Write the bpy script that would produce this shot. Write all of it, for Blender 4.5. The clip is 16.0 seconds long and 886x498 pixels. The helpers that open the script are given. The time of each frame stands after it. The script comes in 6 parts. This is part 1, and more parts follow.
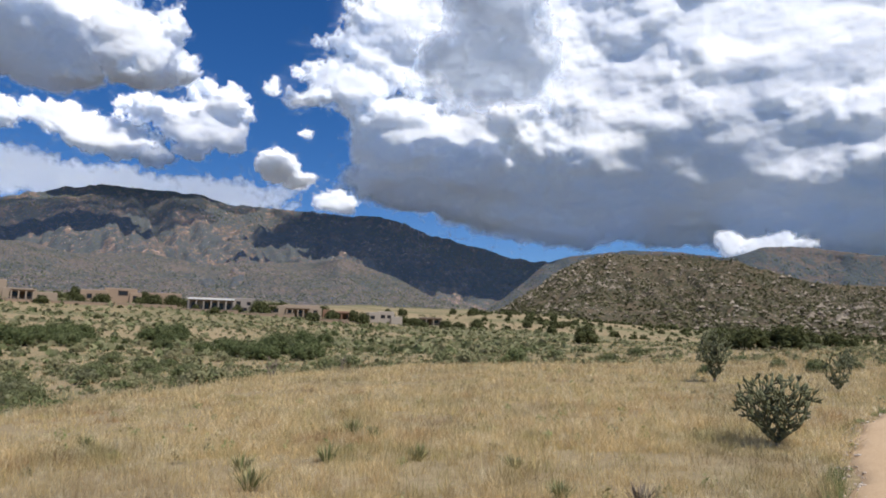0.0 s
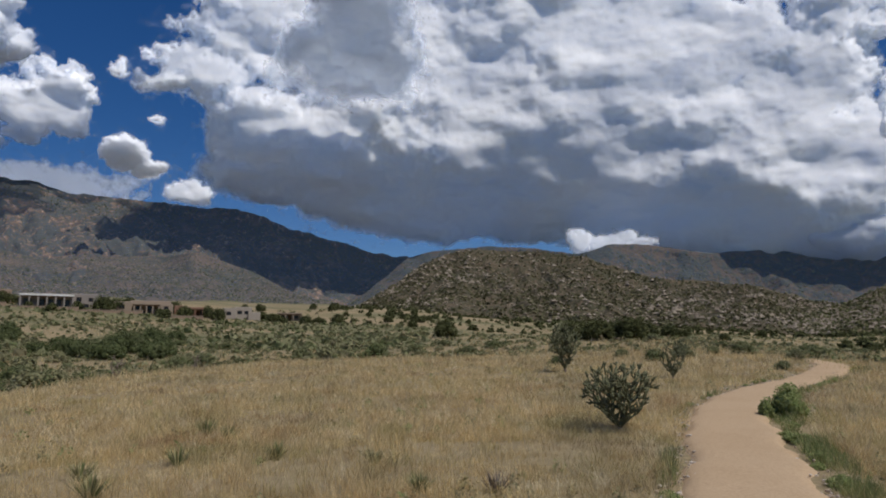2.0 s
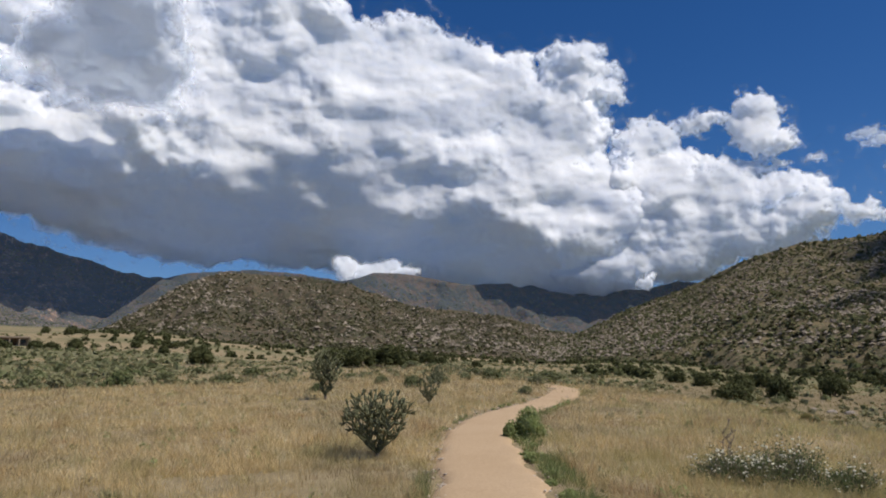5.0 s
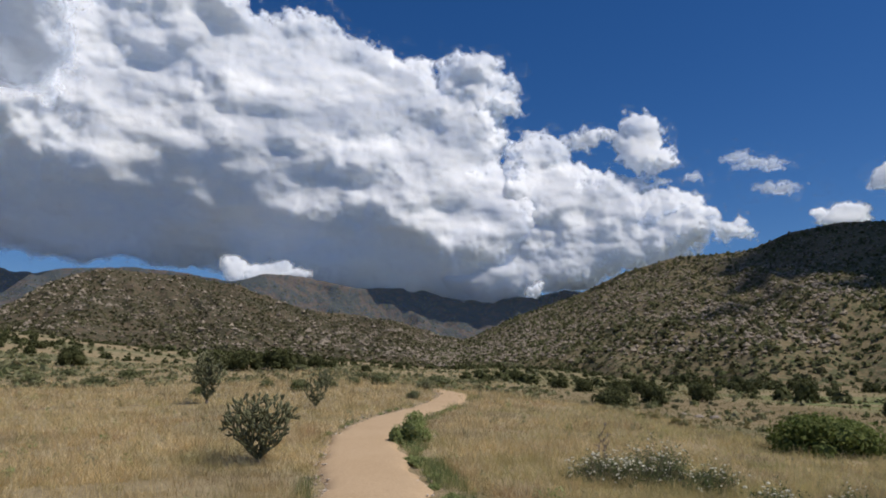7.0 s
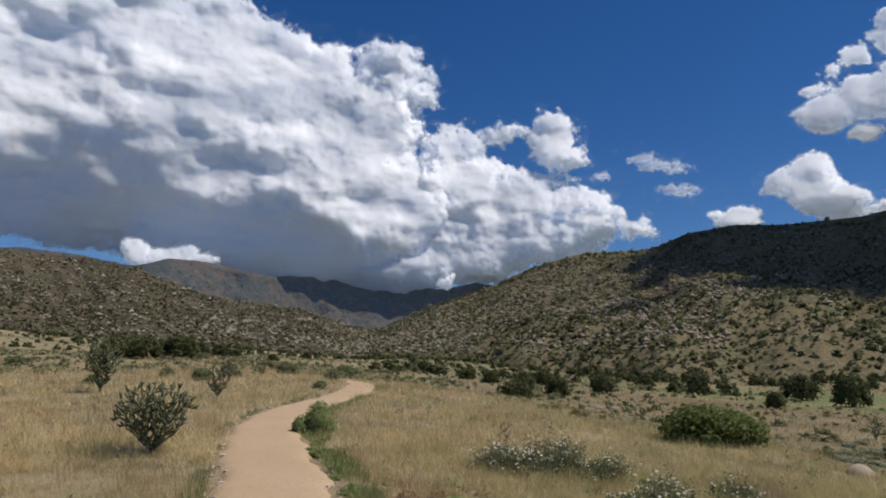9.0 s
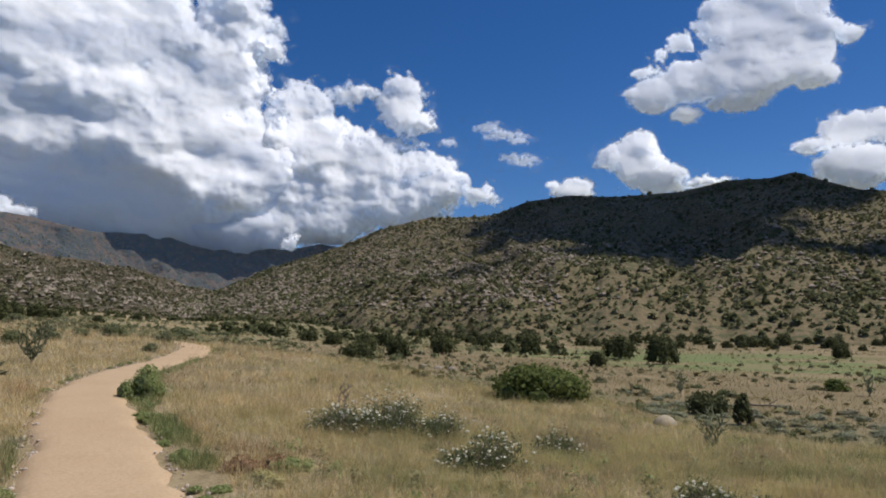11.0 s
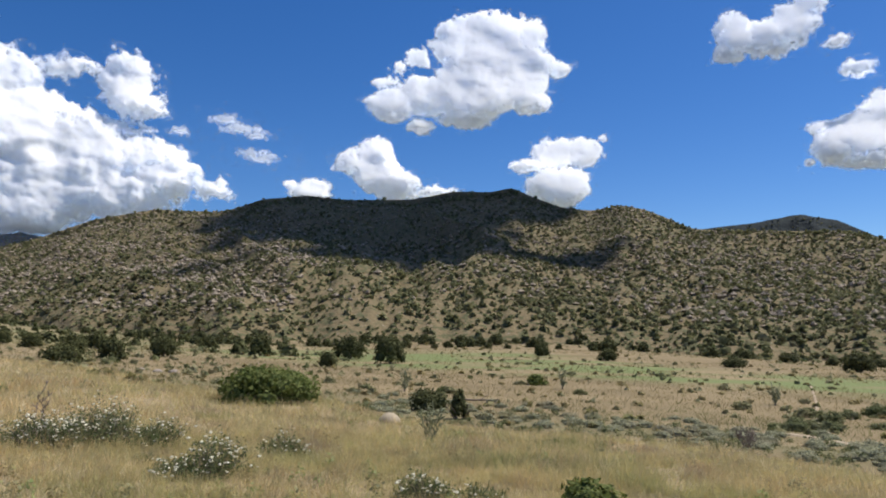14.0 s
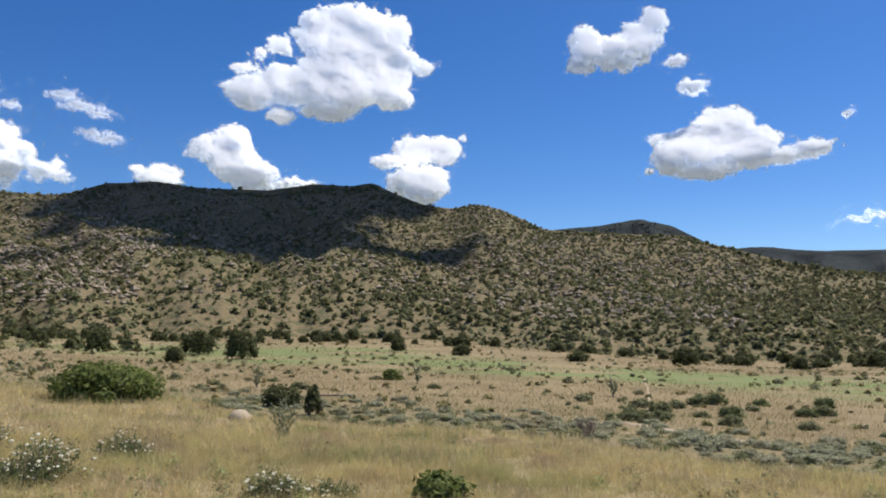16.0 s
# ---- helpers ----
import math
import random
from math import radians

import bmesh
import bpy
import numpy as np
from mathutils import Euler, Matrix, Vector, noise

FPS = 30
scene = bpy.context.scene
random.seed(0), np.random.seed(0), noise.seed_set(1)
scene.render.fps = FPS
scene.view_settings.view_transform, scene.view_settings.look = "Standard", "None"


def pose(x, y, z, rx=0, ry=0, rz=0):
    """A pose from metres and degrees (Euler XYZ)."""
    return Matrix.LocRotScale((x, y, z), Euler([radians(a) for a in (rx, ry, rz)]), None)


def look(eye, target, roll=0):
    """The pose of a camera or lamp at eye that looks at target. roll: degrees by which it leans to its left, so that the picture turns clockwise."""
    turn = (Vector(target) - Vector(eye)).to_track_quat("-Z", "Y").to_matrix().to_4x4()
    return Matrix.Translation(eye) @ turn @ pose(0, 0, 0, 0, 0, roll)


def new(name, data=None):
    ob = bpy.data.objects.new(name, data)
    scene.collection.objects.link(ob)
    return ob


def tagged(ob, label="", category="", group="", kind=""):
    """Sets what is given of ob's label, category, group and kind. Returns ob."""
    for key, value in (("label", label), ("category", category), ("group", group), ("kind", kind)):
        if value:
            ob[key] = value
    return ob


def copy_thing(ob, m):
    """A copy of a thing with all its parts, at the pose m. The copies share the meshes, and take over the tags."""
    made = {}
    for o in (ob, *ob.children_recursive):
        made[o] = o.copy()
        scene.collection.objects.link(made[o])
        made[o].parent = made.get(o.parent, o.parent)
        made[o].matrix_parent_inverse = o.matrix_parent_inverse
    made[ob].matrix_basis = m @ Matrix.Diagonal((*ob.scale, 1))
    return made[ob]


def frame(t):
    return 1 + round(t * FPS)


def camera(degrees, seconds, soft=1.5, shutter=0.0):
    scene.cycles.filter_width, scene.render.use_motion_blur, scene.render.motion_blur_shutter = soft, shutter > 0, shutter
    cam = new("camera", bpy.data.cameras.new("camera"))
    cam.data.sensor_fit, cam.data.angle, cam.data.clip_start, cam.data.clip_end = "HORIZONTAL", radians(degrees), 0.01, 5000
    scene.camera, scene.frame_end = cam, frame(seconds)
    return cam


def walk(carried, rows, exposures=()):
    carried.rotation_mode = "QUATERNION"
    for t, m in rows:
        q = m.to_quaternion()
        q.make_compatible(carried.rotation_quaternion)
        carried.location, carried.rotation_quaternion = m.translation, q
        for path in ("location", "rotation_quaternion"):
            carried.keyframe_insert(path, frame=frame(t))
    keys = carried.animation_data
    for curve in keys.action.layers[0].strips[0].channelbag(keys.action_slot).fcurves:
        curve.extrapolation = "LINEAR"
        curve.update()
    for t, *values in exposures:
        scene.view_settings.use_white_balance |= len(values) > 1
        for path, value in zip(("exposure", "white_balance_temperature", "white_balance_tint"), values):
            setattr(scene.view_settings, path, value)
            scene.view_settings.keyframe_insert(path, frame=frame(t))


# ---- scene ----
# camera: one slow turn to the right, held at eye height on the trail
cam = camera(63.0, 16.0, soft=1.9)
EYE = 1.65
TURNS = [
    (0.0, -0.43, 8.54, -0.89),
    (0.5, -2.46, 7.96, 0.06),
    (1.0, -5.75, 7.68, 0.47),
    (1.5, -8.27, 7.93, 0.22),
    (2.0, -11.30, 8.19, 0.20),
    (2.5, -14.70, 9.05, 0.51),
    (3.0, -17.99, 9.23, 0.99),
    (3.5, -21.03, 9.56, 0.54),
    (4.0, -24.85, 9.69, 0.54),
    (4.5, -28.61, 9.85, 1.19),
    (5.0, -29.82, 10.16, 0.60),
    (7.5, -40.60, 10.48, 0.18),
    (8.0, -42.29, 10.51, -0.02),
    (10.5, -53.57, 7.10, -0.36),
    (11.0, -57.77, 6.79, -0.11),
    (11.5, -61.07, 7.04, 0.27),
    (12.0, -64.09, 7.12, 0.27),
    (12.5, -67.06, 7.28, 0.27),
    (13.0, -70.42, 7.23, 0.63),
    (13.5, -74.86, 7.05, 0.31),
    (14.0, -78.66, 6.86, -0.00),
    (14.5, -82.81, 6.76, -0.87),
    (15.0, -86.42, 6.73, -0.73),
    (15.5, -88.83, 6.63, -0.50),
    (16.0, -89.90, 6.49, -0.24),
]


def stand(t):
    """The body turns about itself, so the lens drifts a little to the right."""
    s = min(max((t - 5.0) / 6.0, 0.0), 1.0)
    s = s * s * (3 - 2 * s)
    return 0.13 * s, -0.06 * s


walk(cam, [(t, pose(*stand(t), EYE, 90 + p, r, y)) for t, y, p, r in TURNS],
     exposures=[(0.0, 0.46, 6500, 10), (1.6, 0.4, 6500, 10), (1.8, -0.2, 6500, 10), (2.5, -0.25, 6550, 10), (3.0, -0.04, 6600, 10), (3.5, 0.08, 6650, 10), (5.0, 0.12, 6700, 10),
                (8.0, 0.05, 6680, 10), (10.5, 0.13, 6600, 10), (11.0, 0.22, 6610, 10), (11.5, 0.34, 6620, 10), (12.0, 0.38, 6650, 10), (13.0, 0.53, 6700, 10), (15.0, 0.73, 6780, 10), (16.0, 0.76, 6800, 10)])

# ---- light ----
SUN_AZ, SUN_EL = 140.0, 60.0
SUN_DIR = Vector((math.sin(radians(SUN_AZ)) * math.cos(radians(SUN_EL)),
                  math.cos(radians(SUN_AZ)) * math.cos(radians(SUN_EL)), math.sin(radians(SUN_EL))))
world = bpy.data.worlds.new("sky")
scene.world = world
world.use_nodes = True
wn = world.node_tree.nodes
sky = wn.new("ShaderNodeTexSky")
sky.sky_type = "NISHITA"
sky.sun_disc = False
sky.sun_elevation, sky.sun_rotation = radians(SUN_EL), radians(SUN_AZ)
sky.altitude, sky.air_density, sky.dust_density, sky.ozone_density = 1800, 1.0, 0.7, 4.0
wn["Background"].inputs[1].default_value = 0.070
deep_blue = wn.new("ShaderNodeHueSaturation")
deep_blue.inputs["Saturation"].default_value, deep_blue.inputs["Hue"].default_value = 1.3, 0.509
deep_blue.inputs["Value"].default_value = 1.08
world.node_tree.links.new(sky.outputs[0], deep_blue.inputs["Color"])
world.node_tree.links.new(deep_blue.outputs[0], wn["Background"].inputs[0])
sun_data = bpy.data.lights.new("sun", "SUN")
sun_data.energy, sun_data.angle, sun_data.color = 3.55, radians(0.5), (1.0, 0.955, 0.88)
sun = new("sun", sun_data)
sun.matrix_world = look(SUN_DIR * 300, (0, 0, 0))


# ---- materials ----
def material(name, rough=0.9):
    m = bpy.data.materials.new(name)
    m.use_nodes = True
    b = m.node_tree.nodes["Principled BSDF"]
    b.inputs["Roughness"].default_value = rough
    b.inputs["Specular IOR Level"].default_value = 0.15
    return m, m.node_tree.nodes, m.node_tree.links, b


def ramp(nodes, links, src, stops):
    r = nodes.new("ShaderNodeValToRGB")
    while len(r.color_ramp.elements) < len(stops):
        r.color_ramp.elements.new(0.5)
    for e, (p, c) in zip(r.color_ramp.elements, stops):
        e.position, e.color = p, (*c, 1)
    links.new(src, r.inputs[0])
    return r.outputs[0]


def noise_tex(nodes, links, scale, detail=4, rough=0.55, vec=None, distort=0.0):
    n = nodes.new("ShaderNodeTexNoise")
    n.inputs["Scale"].default_value, n.inputs["Detail"].default_value = scale, detail
    n.inputs["Roughness"].default_value, n.inputs["Distortion"].default_value = rough, distort
    if vec is not None:
        links.new(vec, n.inputs["Vector"])
    return n.outputs["Fac"]


def mix_rgb(nodes, links, fac, a, b, mode="MIX"):
    m = nodes.new("ShaderNodeMix")
    m.data_type, m.blend_type = "RGBA", mode
    for s, v in ((m.inputs[0], fac), (m.inputs[6], a), (m.inputs[7], b)):
        if isinstance(v, (int, float)):
            s.default_value = v
        elif isinstance(v, tuple):
            s.default_value = (*v, 1)
        else:
            links.new(v, s)
    return m.outputs[2]


def position(nodes):
    return nodes.new("ShaderNodeNewGeometry").outputs["Position"]


def bump(nodes, links, bsdf, height, strength, distance):
    b = nodes.new("ShaderNodeBump")
    b.inputs["Strength"].default_value, b.inputs["Distance"].default_value = strength, distance
    links.new(height, b.inputs["Height"])
    links.new(b.outputs[0], bsdf.inputs["Normal"])


def two_scale(name, coarse, fine, c_stops, f_stops, rough=0.9, blend=0.5, relief=0.0, dist=0.05, mode="MIX"):
    """A surface with broad patches and fine grain, both at real size (cycles per metre)."""
    m, n, l, b = material(name, rough)
    p = position(n)
    a = ramp(n, l, noise_tex(n, l, coarse, 5, 0.6, p), c_stops)
    fine_noise = noise_tex(n, l, fine, 6, 0.65, p)
    f = ramp(n, l, fine_noise, f_stops)
    l.new(mix_rgb(n, l, blend, a, f, mode), b.inputs["Base Color"])
    if relief:
        bump(n, l, b, fine_noise, relief, dist)
    return m


def island_mat(name, stops, rough=0.8, patch=None, translucent=0.0):
    """Leaves, blades and stones: each loose piece takes its own shade."""
    m, n, l, b = material(name, rough)
    geo = n.new("ShaderNodeNewGeometry")
    c = ramp(n, l, geo.outputs["Random Per Island"], stops)
    for scale, tint, cut, most in patch or ():
        f = noise_tex(n, l, scale, 4, 0.6, geo.outputs["Position"])
        mm = n.new("ShaderNodeMapRange")
        for k, v in enumerate((cut, cut + 0.14, 0.0, most)):
            mm.inputs[k + 1].default_value = v
        l.new(f, mm.inputs[0])
        c = mix_rgb(n, l, mm.outputs[0], c, tint)
    l.new(c, b.inputs["Base Color"])
    if translucent:
        t = n.new("ShaderNodeBsdfTranslucent")
        l.new(c, t.inputs[0])
        mx = n.new("ShaderNodeMixShader")
        mx.inputs[0].default_value = translucent
        l.new(b.outputs[0], mx.inputs[1])
        l.new(t.outputs[0], mx.inputs[2])
        l.new(mx.outputs[0], n["Material Output"].inputs[0])
    return m


def slope_mat(name, soil, soil2, green, green2, rock, shrub_scale, shrub_cut, rock_cut, big=0.012, clump=0.35, steep=1.0):
    """Desert hillside: bare soil, dark scrub in spots and pale granite."""
    m, n, l, b = material(name, 0.95)
    p = position(n)
    base = mix_rgb(n, l, noise_tex(n, l, big, 5, 0.6, p), soil, soil2)
    grain = noise_tex(n, l, shrub_scale * 3.1, 4, 0.7, p)
    base = mix_rgb(n, l, ramp(n, l, grain, [(0.38, (0.0,) * 3), (0.62, (1.0,) * 3)]), base, tuple(0.62 * v for v in soil))
    faces = n.new("ShaderNodeVectorMath")
    faces.operation = "MULTIPLY"
    faces.inputs[1].default_value = (1.0, 1.0, steep)
    l.new(p, faces.inputs[0])
    rocks = ramp(n, l, noise_tex(n, l, shrub_scale * 1.3, 5, 0.75, faces.outputs[0], 0.6), [(rock_cut, (0,) * 3), (rock_cut + 0.07, (1,) * 3)])
    base = mix_rgb(n, l, rocks, base, rock)
    sh = noise_tex(n, l, shrub_scale, 3, 0.6, p, 0.3)
    add = n.new("ShaderNodeMath")
    add.operation = "MULTIPLY_ADD"
    add.inputs[1].default_value = clump
    l.new(noise_tex(n, l, big * 1.7, 4, 0.6, p), add.inputs[0])
    l.new(sh, add.inputs[2])
    shrub_cut += (clump - 0.35) * 0.48
    fac = ramp(n, l, add.outputs[0], [(shrub_cut, (0,) * 3), (min(shrub_cut + 0.06, 1.0), (1,) * 3)])
    leafy = mix_rgb(n, l, grain, green, green2)
    l.new(mix_rgb(n, l, fac, base, leafy), b.inputs["Base Color"])
    bump(n, l, b, add.outputs[0], 0.8, 0.5 / shrub_scale)
    return m


MAT = {}


def soil_mat():
    """Dry soil and grass litter; greener on the meadow and olive where brush grows, as the ground's own cover says."""
    m, n, l, b = material("dry_soil", 0.95)
    p = position(n)
    broad = ramp(n, l, noise_tex(n, l, 0.12, 5, 0.6, p), [(0.35, (0.34, 0.26, 0.15)), (0.5, (0.27, 0.215, 0.12)), (0.65, (0.22, 0.185, 0.10))])
    mid_noise = noise_tex(n, l, 1.1, 5, 0.65, p)
    mid = ramp(n, l, mid_noise, [(0.32, (0.14, 0.105, 0.06)), (0.5, (0.27, 0.205, 0.115)), (0.68, (0.40, 0.32, 0.19))])
    fine_noise = noise_tex(n, l, 9.0, 6, 0.7, p)
    fine = ramp(n, l, fine_noise, [(0.3, (0.10, 0.08, 0.05)), (0.52, (0.30, 0.235, 0.14)), (0.7, (0.48, 0.39, 0.25))])
    c = mix_rgb(n, l, 0.42, mix_rgb(n, l, 0.45, broad, mid), fine)
    for name, tint in (("thatch", (0.185, 0.142, 0.078)), ("lush", (0.155, 0.188, 0.074)), ("olive", (0.155, 0.148, 0.076))):
        at = n.new("ShaderNodeAttribute")
        at.attribute_name = name
        mm = n.new("ShaderNodeMath")
        mm.operation, mm.use_clamp = "MULTIPLY_ADD", True
        l.new(at.outputs["Fac"], mm.inputs[0])
        mm.inputs[1].default_value = 1.0
        sub = n.new("ShaderNodeMath")
        sub.operation = "MULTIPLY_ADD"
        sub.inputs[1].default_value, sub.inputs[2].default_value = 0.8, -0.4
        l.new(mid_noise, sub.inputs[0])
        l.new(sub.outputs[0], mm.inputs[2])
        both = n.new("ShaderNodeMath")
        both.operation = "MULTIPLY"
        l.new(mm.outputs[0], both.inputs[0])
        l.new(at.outputs["Fac"], both.inputs[1])
        c = mix_rgb(n, l, both.outputs[0], c, tint)
    l.new(c, b.inputs["Base Color"])
    bump(n, l, b, fine_noise, 0.7, 0.05)
    return m


MAT["soil"] = soil_mat()
MAT["path"] = two_scale("path_gravel", 0.7, 30.0, [(0.3, (0.41, 0.287, 0.174)), (0.6, (0.472, 0.342, 0.218)), (0.8, (0.375, 0.257, 0.155))],
                        [(0.3, (0.315, 0.218, 0.131)), (0.5, (0.488, 0.346, 0.210)), (0.72, (0.602, 0.455, 0.305))], 0.95, 0.45, 0.5, 0.02)
MAT["sand"] = two_scale("pale_wash_sand", 0.7, 20.0, [(0.3, (0.36, 0.285, 0.20)), (0.7, (0.43, 0.345, 0.25))], [(0.3, (0.28, 0.22, 0.155)), (0.7, (0.47, 0.385, 0.29))], 0.95, 0.45, 0.5, 0.02)
MAT["grass"] = island_mat("dry_grass", [(0.0, (0.550, 0.404, 0.206)), (0.2, (0.655, 0.498, 0.250)), (0.5, (0.747, 0.585, 0.310)), (0.7, (0.816, 0.666, 0.396)), (0.85, (0.669, 0.478, 0.233)), (1.0, (0.606, 0.511, 0.235))],
                          0.7, ((0.45, (0.537, 0.436, 0.246), 0.5, 0.7), (0.8, (0.352, 0.185, 0.089), 0.52, 0.7), (0.33, (0.280, 0.234, 0.156), 0.52, 0.7), (0.6, (0.396, 0.357, 0.144), 0.52, 0.6), (1.3, (0.352, 0.325, 0.134), 0.55, 0.6), (2.1, (0.955, 0.872, 0.626), 0.54, 0.7)), 0.42)
MAT["green_grass"] = island_mat("green_grass", [(0, (0.121, 0.163, 0.058)), (0.5, (0.203, 0.247, 0.091)), (0.8, (0.365, 0.364, 0.156)), (1, (0.567, 0.494, 0.260))], 0.7, ((0.9, (0.405, 0.364, 0.169), 0.52, 0.6),), 0.3)
MAT["weed"] = island_mat("weed_leaves", [(0, (0.19, 0.24, 0.08)), (0.5, (0.28, 0.33, 0.125)), (1, (0.40, 0.43, 0.20))], 0.7, None, 0.4)
MAT["pale_grass"] = island_mat("pale_green_grass", [(0, (0.440, 0.367, 0.175)), (0.5, (0.520, 0.445, 0.224)), (0.8, (0.605, 0.530, 0.286)), (1, (0.450, 0.413, 0.182))], 0.7,
                               ((0.35, (0.365, 0.360, 0.150), 0.46, 0.85), (0.55, (0.567, 0.442, 0.236), 0.49, 0.8), (0.8, (0.330, 0.265, 0.178), 0.51, 0.85), (1.3, (0.635, 0.566, 0.262), 0.51, 0.8), (2.4, (0.310, 0.275, 0.132), 0.55, 0.8)), 0.45)
MAT["hill_scrub"] = island_mat("oak_scrub_leaves", [(0, (0.101, 0.110, 0.050)), (0.5, (0.162, 0.168, 0.077)), (1, (0.252, 0.241, 0.123))], 0.85, None, 0.35)
MAT["meadow"] = island_mat("meadow_tussock", [(0, (0.246, 0.207, 0.094)), (0.5, (0.308, 0.260, 0.123)), (1, (0.370, 0.312, 0.156))], 0.85, ((0.05, (0.22, 0.235, 0.10), 0.5, 0.7), (0.3, (0.229, 0.184, 0.107), 0.52, 0.7)), 0.4)
MAT["juniper"] = island_mat("juniper_leaves", [(0, (0.052, 0.06, 0.023)), (0.5, (0.092, 0.10, 0.039)), (1, (0.15, 0.155, 0.068))], 0.8, None, 0.3)
MAT["scrub"] = island_mat("scrub_leaves", [(0, (0.10, 0.115, 0.048)), (0.5, (0.175, 0.19, 0.088)), (1, (0.28, 0.28, 0.15))], 0.8, ((0.11, (0.13, 0.17, 0.06), 0.5, 0.6), (0.3, (0.24, 0.23, 0.15), 0.52, 0.6)), 0.38)
MAT["sage"] = island_mat("sage_leaves", [(0, (0.190, 0.185, 0.095)), (0.5, (0.280, 0.275, 0.149)), (1, (0.350, 0.335, 0.180))], 0.8, ((0.25, (0.300, 0.250, 0.153), 0.52, 0.6),), 0.38)
MAT["wash_sage"] = island_mat("wash_sage_leaves", [(0, (0.230, 0.240, 0.150)), (0.5, (0.325, 0.335, 0.220)), (1, (0.42, 0.415, 0.28))], 0.8, ((0.25, (0.310, 0.270, 0.180), 0.52, 0.6),), 0.4)
MAT["thicket"] = island_mat("thicket_leaves", [(0, (0.07, 0.088, 0.034)), (0.5, (0.12, 0.145, 0.058)), (1, (0.20, 0.22, 0.10))], 0.8, ((0.2, (0.16, 0.17, 0.09), 0.5, 0.5),), 0.35)
MAT["brown_scrub"] = island_mat("oak_brown_leaves", [(0, (0.085, 0.082, 0.043)), (0.5, (0.14, 0.132, 0.068)), (1, (0.21, 0.195, 0.108))], 0.85, None, 0.3)
MAT["bright_leaf"] = island_mat("fresh_leaves", [(0, (0.078, 0.107, 0.025)), (0.5, (0.126, 0.159, 0.042)), (1, (0.200, 0.222, 0.072))], 0.7, None, 0.35)
MAT["flower_leaf"] = island_mat("flower_bush_leaves", [(0, (0.085, 0.115, 0.042)), (0.5, (0.135, 0.17, 0.068)), (1, (0.22, 0.24, 0.115))], 0.8, None, 0.4)
MAT["rust_weed"] = island_mat("rusty_weed", [(0, (0.22, 0.12, 0.07)), (0.5, (0.30, 0.17, 0.10)), (1, (0.38, 0.25, 0.15))], 0.85, None, 0.3)
MAT["twig"] = two_scale("grey_twig", 2.0, 40.0, [(0.3, (0.17, 0.13, 0.10)), (0.7, (0.26, 0.21, 0.17))], [(0.3, (0.12, 0.09, 0.07)), (0.7, (0.32, 0.27, 0.22))])
MAT["cholla"] = two_scale("cactus_skin", 4.0, 45.0, [(0.3, (0.095, 0.105, 0.052)), (0.7, (0.155, 0.155, 0.085))], [(0.35, (0.085, 0.095, 0.05)), (0.55, (0.18, 0.18, 0.105)), (0.75, (0.38, 0.34, 0.22))], 0.8, 0.5, 0.8, 0.02)
MAT["cholla_pale"] = two_scale("pale_cactus_skin", 4.0, 45.0, [(0.3, (0.204, 0.224, 0.120)), (0.7, (0.276, 0.288, 0.168))], [(0.35, (0.180, 0.198, 0.102)), (0.55, (0.288, 0.294, 0.174)), (0.75, (0.396, 0.390, 0.258))], 0.8, 0.5, 0.8, 0.02)
MAT["yucca"] = island_mat("yucca_leaves", [(0, (0.14, 0.165, 0.065)), (0.5, (0.22, 0.235, 0.10)), (1, (0.40, 0.36, 0.19))], 0.6, None, 0.25)
MAT["pebble"] = island_mat("pale_pebbles", [(0, (0.40, 0.31, 0.23)), (1, (0.60, 0.52, 0.44))], 0.9)
MAT["bloom"] = island_mat("white_blooms", [(0, (0.78, 0.75, 0.60)), (1, (0.9, 0.87, 0.74))], 0.7, None, 0.3)
MAT["rock"] = two_scale("granite", 0.4, 5.0, [(0.3, (0.24, 0.20, 0.17)), (0.7, (0.36, 0.31, 0.26))], [(0.3, (0.15, 0.13, 0.115)), (0.7, (0.42, 0.36, 0.31))], 0.9, 0.5, 0.7, 0.1)
MAT["hill"] = slope_mat("hillside", (0.234, 0.180, 0.101), (0.153, 0.128, 0.069), (0.077, 0.081, 0.039), (0.117, 0.113, 0.058), (0.288, 0.252, 0.202), 0.42, 0.68, 0.60)
MAT["rocky"] = slope_mat("boulder_slope", (0.17, 0.125, 0.08), (0.12, 0.096, 0.064), (0.05, 0.05, 0.03), (0.075, 0.072, 0.042), (0.36, 0.29, 0.235), 0.32, 0.63, 0.61)
MAT["foothill"] = slope_mat("foothill_scree", (0.185, 0.135, 0.098), (0.135, 0.108, 0.086), (0.056, 0.062, 0.048), (0.082, 0.084, 0.066), (0.36, 0.27, 0.205), 0.13, 0.66, 0.58, 0.005, 0.6)
# greens below lean to slate blue: distance haze mixed into the base colours
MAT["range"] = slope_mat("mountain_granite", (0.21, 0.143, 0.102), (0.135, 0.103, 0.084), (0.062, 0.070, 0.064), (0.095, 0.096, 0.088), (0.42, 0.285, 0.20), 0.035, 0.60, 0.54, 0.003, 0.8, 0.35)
MAT["wooded"] = slope_mat("hazed_wooded_slope", (0.032, 0.037, 0.038), (0.024, 0.031, 0.036), (0.017, 0.025, 0.029), (0.023, 0.032, 0.037), (0.06, 0.062, 0.062), 0.1, 0.44, 0.74, 0.008)
MAT["far"] = slope_mat("hazed_far_forest", (0.145, 0.108, 0.082), (0.10, 0.086, 0.074), (0.05, 0.058, 0.054), (0.072, 0.078, 0.074), (0.28, 0.205, 0.155), 0.035, 0.63, 0.64, 0.004, 0.6)


